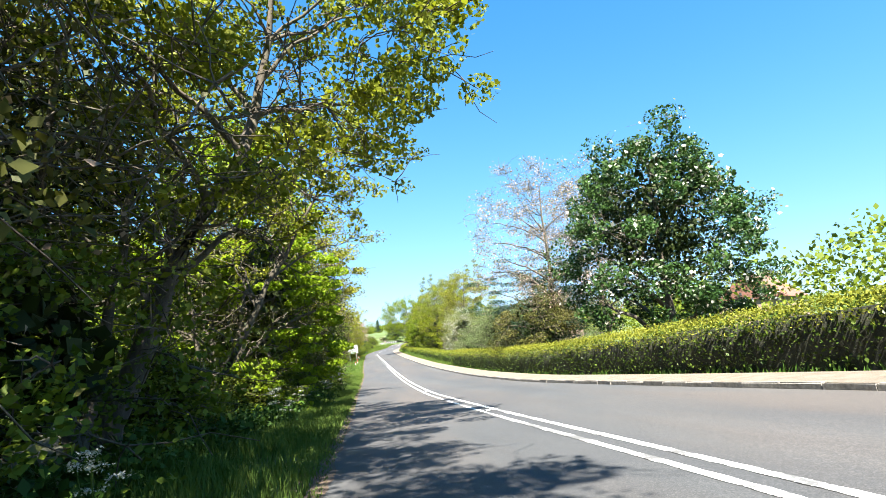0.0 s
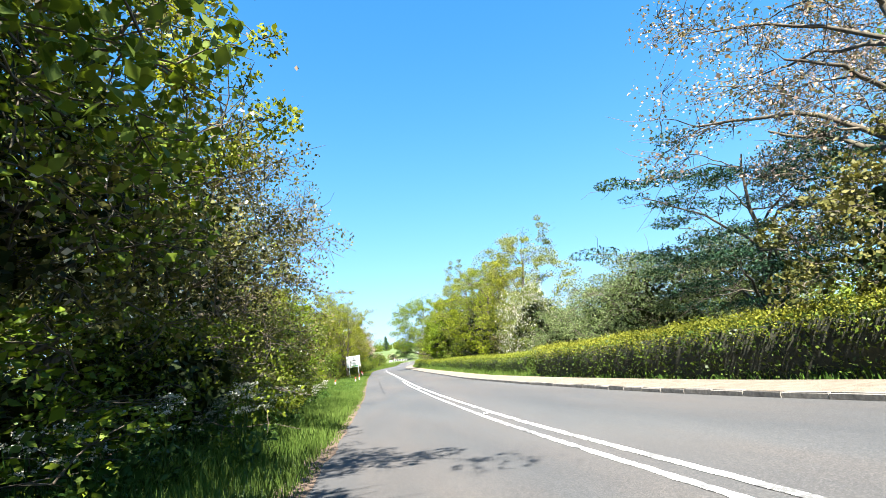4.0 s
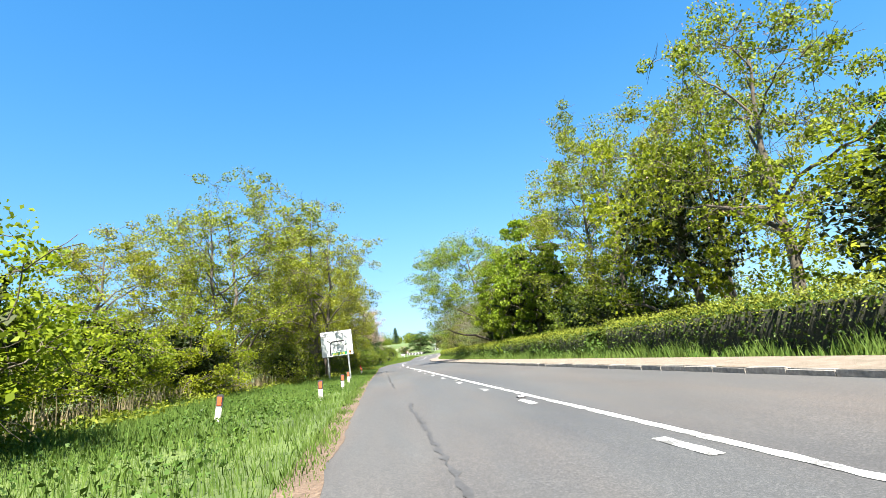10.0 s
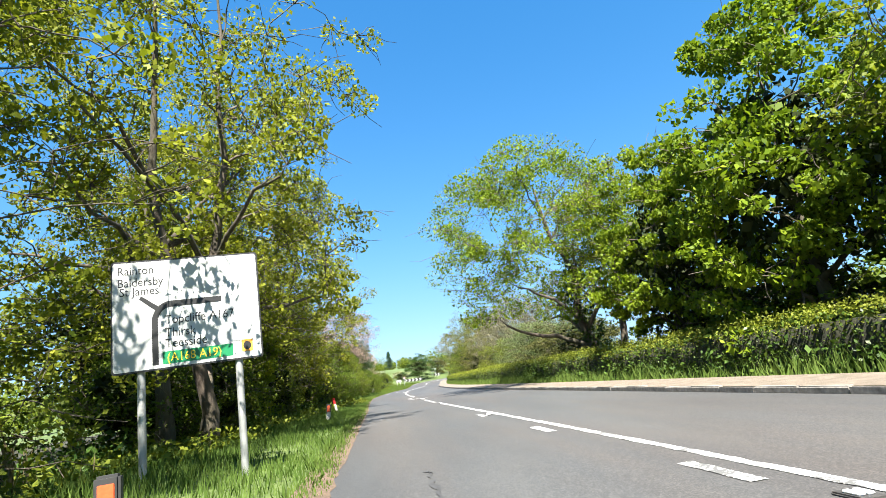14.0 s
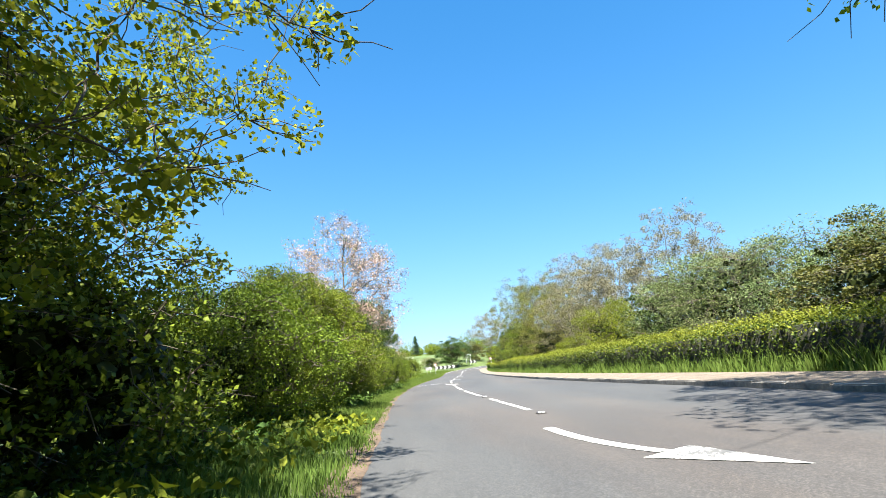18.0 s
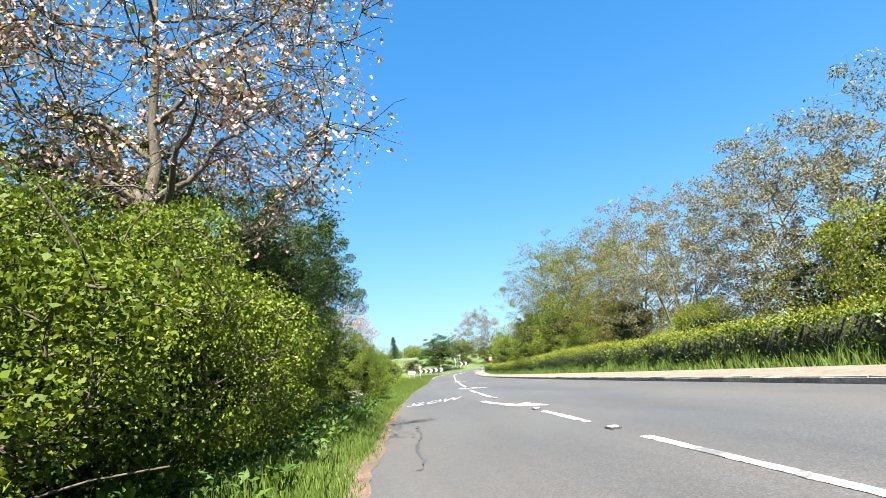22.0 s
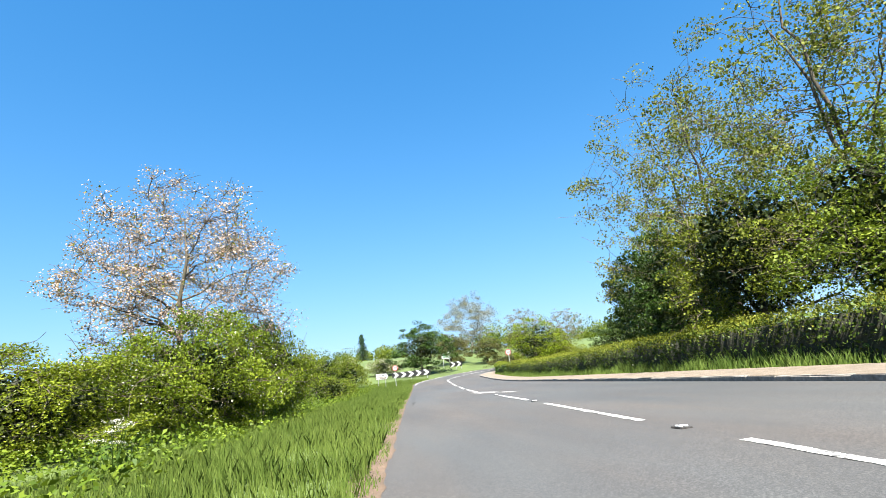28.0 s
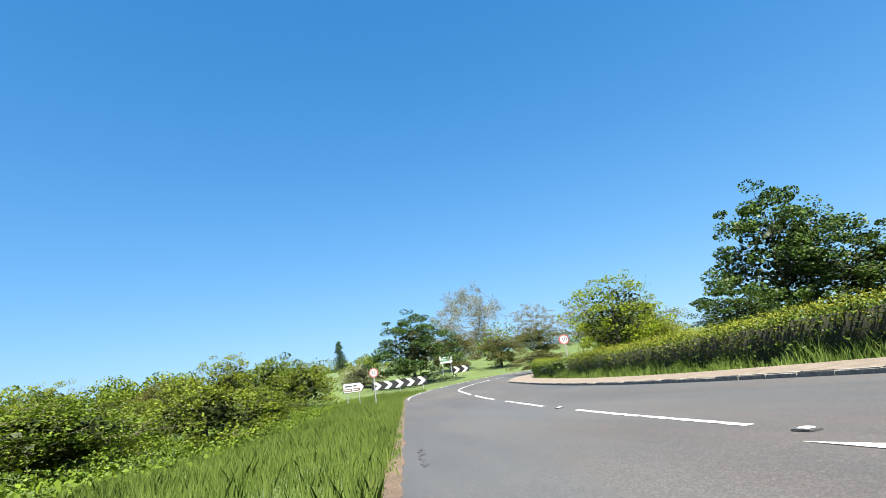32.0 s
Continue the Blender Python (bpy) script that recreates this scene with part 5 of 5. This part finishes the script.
def direction_sign():
    W, Hh, zb = 2.22, 1.56, 1.46
    m = face_to(-2.42, 98.9, float(land(-2.42, 98.9)) + 0.06, 8)
    m = m @ Matrix.Rotation(radians(-3), 4, 'Y') @ Matrix.Diagonal((0.85, 1, 0.98, 1))
    root = empty("direction_sign", m, label="large white map-type direction sign on two grey posts", category="road sign")
    zc = zb + Hh / 2
    panel = part("panel", outline_bm([(x, z + zc) for x, z in rounded(W, Hh, 0.05)], 0.012), M_BLACK, root, "black-bordered sign panel")
    part("face", outline_bm([(x, z + zc) for x, z in rounded(W - 0.05, Hh - 0.05, 0.04)], 0.003), M_WHITE, root, "white sign face").location = (0, -0.004, 0)
    for sx in (-1, 1):
        part("post", rod_bm(0.058, 0.058, zb + Hh + 0.45, (sx * 0.72, 0.075, (zb + Hh) / 2 - 0.25), 18), M_POST, root, "grey steel post")
        for z in (zb + 0.3, zb + Hh - 0.3):
            part("clamp", box_bm(0.16, 0.05, 0.05, (sx * 0.72, 0.03, z), 0.006), M_GALV, root)
    x0, z0 = -W / 2, zb
    # the route: up, round to the right, with a side arm to the left
    pts = []
    for k in range(13):
        a = radians(180 - 90 * k / 12)
        pts.append((x0 + 0.86 + 0.24 * cos(a) + 0.0, z0 + 0.62 + 0.24 * sin(a)))
    left = [(x0 + 0.62 - 0.045, z0 + 0.07)] + [(x0 + 0.86 + 0.285 * cos(radians(180 - 7.5 * k)), z0 + 0.66 + 0.285 * sin(radians(180 - 7.5 * k))) for k in range(13)] + [(x0 + 1.62, z0 + 0.945)]
    right = [(x0 + 1.62, z0 + 0.865)] + [(x0 + 0.86 + 0.195 * cos(radians(90 + 7.5 * k)), z0 + 0.66 + 0.195 * sin(radians(90 + 7.5 * k))) for k in range(13)] + [(x0 + 0.62 + 0.045, z0 + 0.07)]
    part("route_arrow", outline_bm(left + right, 0.002), M_BLACK, root).location = (0, -0.007, 0)
    part("side_arm", outline_bm([(x0 + 0.4, z0 + 1.0), (x0 + 0.43, z0 + 1.045), (x0 + 0.69, z0 + 0.87), (x0 + 0.65, z0 + 0.81)], 0.002), M_BLACK, root).location = (0, -0.0075, 0)
    sign_text("Rainton", 0.17, x0 + 0.09, z0 + 1.36, M_BLACK, root)
    sign_text("Baldersby", 0.17, x0 + 0.09, z0 + 1.19, M_BLACK, root)
    sign_text("St James", 0.17, x0 + 0.12, z0 + 1.06, M_BLACK, root)
    sign_text("Topcliffe A167", 0.175, x0 + 0.76, z0 + 0.62, M_BLACK, root)
    sign_text("Thirsk", 0.175, x0 + 0.76, z0 + 0.44, M_BLACK, root)
    sign_text("Teesside", 0.175, x0 + 0.76, z0 + 0.29, M_BLACK, root)
    g = part("number_panel", outline_bm([(x + x0 + 1.24, z + z0 + 0.155) for x, z in rounded(1.04, 0.17, 0.015)], 0.002), M_GREEN, root, "green route number panel")
    g.location = (0, -0.006, 0)
    sign_text("(A168 A19)", 0.17, x0 + 0.78, z0 + 0.1, M_YELLOW, root, -0.0095)
    o = part("symbol_square", outline_bm([(x + x0 + 1.98, z + z0 + 0.19) for x, z in rounded(0.17, 0.17, 0.01)], 0.002), M_ORANGE, root, "orange square with a black dot")
    o.location = (0, -0.006, 0)
    part("symbol_dot", outline_bm([(x0 + 1.98 + 0.06 * cos(radians(18 * k)), z0 + 0.19 + 0.06 * sin(radians(18 * k))) for k in range(20)], 0.002), M_BLACK, root).location = (0, -0.0085, 0)


direction_sign()


def marker_posts():
    x, y = -1.84, 83.0
    root = empty("marker_post", face_to(x, y, float(land(x, y)), 4), label="short verge marker post with a red reflector", category="marker post", group="verge marker posts")
    part("post", box_bm(0.13, 0.055, 0.62, (0, 0, 0.16), 0.012), M_POSTWHITE, root, "dirty white plastic post")
    part("cap", box_bm(0.15, 0.075, 0.27, (0, 0.002, 0.46), 0.016), M_PLASTIC, root, "black plastic head")
    part("reflector", box_bm(0.096, 0.012, 0.19, (0, -0.04, 0.45), 0.004), M_REFLECT, root, "red-orange reflector")
    for xx, yy, tilt in ((-1.6, 88.8, 2), (-1.7, 95.0, -3), (-1.55, 109.5, 3), (-3.7, 79.1, 7)):
        copy_thing(root, face_to(xx, yy, float(land(xx, yy)), 4) @ Matrix.Rotation(radians(tilt), 4, 'Y'))
    x, y = -1.74, 117.2
    r2 = empty("marker_post", face_to(x, y, float(land(x, y)), 0) @ Matrix.Rotation(radians(-14), 4, 'Y'), label="leaning white marker post with a red top", category="marker post", group="verge marker posts")
    part("post", rod_bm(0.06, 0.06, 0.5, (0, 0, 0.2), 14), M_POSTWHITE, r2)
    part("red_top", rod_bm(0.063, 0.063, 0.27, (0, 0, 0.565), 14), M_RED, r2, "red reflective top")


marker_posts()


def speed_sign(x, y, zc, yaw, label, lean=0.0):
    z = float(land(x, y))
    root = empty("speed_limit_sign", face_to(x, y, z, yaw) @ Matrix.Rotation(radians(lean), 4, 'Y'), label=label, category="road sign", group="speed limit signs")
    ring = lambda r: [(r * cos(radians(10 * k)), zc + r * sin(radians(10 * k))) for k in range(36)]
    part("plate", outline_bm(ring(0.31), 0.01), M_GREYBACK, root)
    part("red_ring", outline_bm(ring(0.3), 0.003), M_RED, root).location = (0, -0.004, 0)
    part("face", outline_bm(ring(0.245), 0.003), M_WHITE, root).location = (0, -0.008, 0)
    tx = child("numerals", text_mesh("30", 0.4, M_BLACK, "numerals", 'CENTER'), root)
    tx.matrix_basis = Matrix.Translation((0, -0.02, zc - 0.14)) @ Matrix.Rotation(radians(90), 4, 'X')
    part("post", rod_bm(0.04, 0.04, zc + 0.4, (0, 0.05, (zc + 0.4) / 2 - 0.35), 14), M_GALV, root, "galvanised post")


speed_sign(8.6, 233.5, 2.15, 10, "round 30 speed limit sign on a steel post by the verge")
speed_sign(20.1, 227.6, 2.35, -22, "round 30 speed limit sign beside the footway hedge", -2.5)


def chevron_board(x, y, z, yaw, n, w, h, label):
    root = empty("chevron_board", face_to(x, y, z, yaw), label=label, category="road sign", group="bend chevrons")
    L = n * w
    part("board", box_bm(L, 0.03, h, (0, 0.02, 0.55 + h / 2), 0.006), M_BLACK, root)
    for k in range(n):
        a = -L / 2 + k * w + 0.1 * w
        zc = 0.55 + h / 2
        part("chevron", outline_bm([(a, zc - h / 2), (a + 0.38 * w, zc - h / 2), (a + 0.8 * w, zc), (a + 0.38 * w, zc + h / 2), (a, zc + h / 2), (a + 0.42 * w, zc)], 0.003), M_WHITE, root, "white chevron pointing round the bend")
    for sx in (-0.42, 0, 0.42):
        part("post", rod_bm(0.035, 0.035, 1.0 + h, (sx * L, 0.07, (1.0 + h) / 2 - 0.45), 12), M_GALV, root)


chevron_board(12.0, 247.5, float(land(12.0, 247.5)) - 0.1, -14, 5, 1.05, 0.72, "long black and white chevron board on the bend")
chevron_board(20.4, 257.0, float(land(20.4, 257.0)) - 0.1, -30, 2, 1.0, 0.72, "short black and white chevron board round the bend")


def arrow_sign():
    x, y = 7.3, 236.5
    root = empty("pointer_sign", face_to(x, y, float(land(x, y)), 8), label="white and brown pointer sign with black border", category="road sign")
    pts = [(-0.75, -0.34), (0.55, -0.34), (0.78, 0.0), (0.55, 0.34), (-0.75, 0.34)]
    part("panel", outline_bm([(a, b + 1.3) for a, b in pts], 0.012), M_BLACK, root)
    part("face", outline_bm([(a * 0.95, b * 0.9 + 1.3) for a, b in pts], 0.003), M_WHITE, root).location = (0, -0.004, 0)
    part("brown_panel", box_bm(1.15, 0.004, 0.2, (-0.1, -0.01, 1.15)), M_DIRT, root, "brown lower panel")
    bars(root, [(-0.62, 1.42, 0.5, 0.09), (0.0, 1.42, 0.25, 0.09)], M_BLACK, -0.009)
    bars(root, [(-0.6, 1.15, 0.4, 0.07), (-0.12, 1.15, 0.45, 0.07)], M_WHITE, -0.014)
    for sx in (-0.45, 0.4):
        part("post", rod_bm(0.035, 0.035, 1.9, (sx, 0.06, 0.55), 12), M_GALV, root)


arrow_sign()


def village_sign():
    x, y = 19.9, 262.0
    z = float(land(x, y))
    root = empty("place_sign", face_to(x, y, z, -14), label="white rectangular sign with writing on two posts", category="road sign")
    part("panel", outline_bm([(a, b + 2.05) for a, b in rounded(1.62, 1.1, 0.05)], 0.012), M_BLACK, root)
    part("face", outline_bm([(a, b + 2.05) for a, b in rounded(1.56, 1.04, 0.05)], 0.003), M_WHITE, root).location = (0, -0.004, 0)
    bars(root, [(-0.6, 2.36, 1.1, 0.12), (-0.6, 2.1, 0.8, 0.12), (-0.6, 1.84, 1.0, 0.12)], M_GREEN, -0.009)
    for sx in (-0.55, 0.55):
        part("post", rod_bm(0.045, 0.045, 3.2, (sx, 0.06, 1.1), 12), M_GALV, root)


village_sign()


def house(x, y, w, d, h, yaw, label):
    root = empty("house", face_to(x, y, float(land(x, y)), yaw), label=label, category="house", group="houses behind the hedge")
    part("wall", box_bm(w, d, h, (0, 0, h / 2)), M_BRICK, root)
    bm = bmesh.new()
    a, b, t = w / 2 + 0.3, d / 2 + 0.4, h + d * 0.42
    vs = [bm.verts.new(p) for p in ((-a, -b, h - 0.15), (a, -b, h - 0.15), (a, b, h - 0.15), (-a, b, h - 0.15), (-a, 0, t), (a, 0, t))]
    for f in ((0, 1, 5, 4), (2, 3, 4, 5), (1, 2, 5), (3, 0, 4), (3, 2, 1, 0)):
        bm.faces.new([vs[i] for i in f])
    roof = part("roof", bm, M_ROOF, root, "red clay tiled roof")
    part("chimney", box_bm(0.6, 0.5, 1.2, (w * 0.3, 0, t + 0.2)), M_BRICK, roof)
    for k in range(3):
        for zz in (1.4, h - 1.1):
            wd = part("window", box_bm(1.15, 0.08, 1.05, (-w / 3 + k * w / 3, -d / 2 - 0.02, zz), 0.01), M_WHITE, root, "white window frame")
            part("pane", box_bm(0.95, 0.04, 0.85, (-w / 3 + k * w / 3, -d / 2 - 0.05, zz)), M_GLASS, wd)


house(52.0, 62.0, 11.0, 7.5, 4.6, 35, "brick house with a red roof far behind the hedge")
house(36.0, 92.0, 9.0, 6.0, 2.8, 70, "low pale building half hidden behind trees")


# ---------------------------------------------------------------- kerb stones
def kerb_stones():
    root = tagged(new("kerb", ribbon("kerb_bed", -58, 262, 2.0, [lambda s: kerb_off(s) + 0.005, lambda s: kerb_off(s) + 0.14], [-0.09, -0.09], M_DIRT)), "worn concrete kerb along the footway", "kerb", kind="structure")
    meshes = []
    for k in range(3):
        rng = np.random.default_rng(200 + k)
        bm = box_bm(0.125, 0.895, 0.25, (0, 0, 0), 0.0)
        top = [e for e in bm.edges if all(v.co.z > 0 for v in e.verts)]
        bmesh.ops.bevel(bm, geom=top, offset=0.02, segments=2, affect='EDGES')
        for v in bm.verts:
            v.co += Vector(rng.normal(size=3) * 0.004)
        me = bpy.data.meshes.new("kerb_stone")
        bm.to_mesh(me)
        bm.free()
        me.materials.append(M_KERB)
        meshes.append(me)
    rng = np.random.default_rng(210)
    for k in range(290):
        s = -12 + 0.91 * k
        p = on_line(np.array(s), kerb_off(np.array(s)) + 0.07, -0.02 + 0.006 * rng.normal())
        h = float(np.interp(s + S0, np.arange(len(HEAD)), HEAD))
        ob = child("kerb_stone", meshes[k % 3], root)
        ob.matrix_basis = Matrix.Translation(p.tolist()) @ Matrix.Rotation(-h + 0.008 * rng.normal(), 4, 'Z') @ Matrix.Rotation(float(np.arctan(rise(s + 0.5) - rise(s - 0.5))), 4, 'X')


kerb_stones()
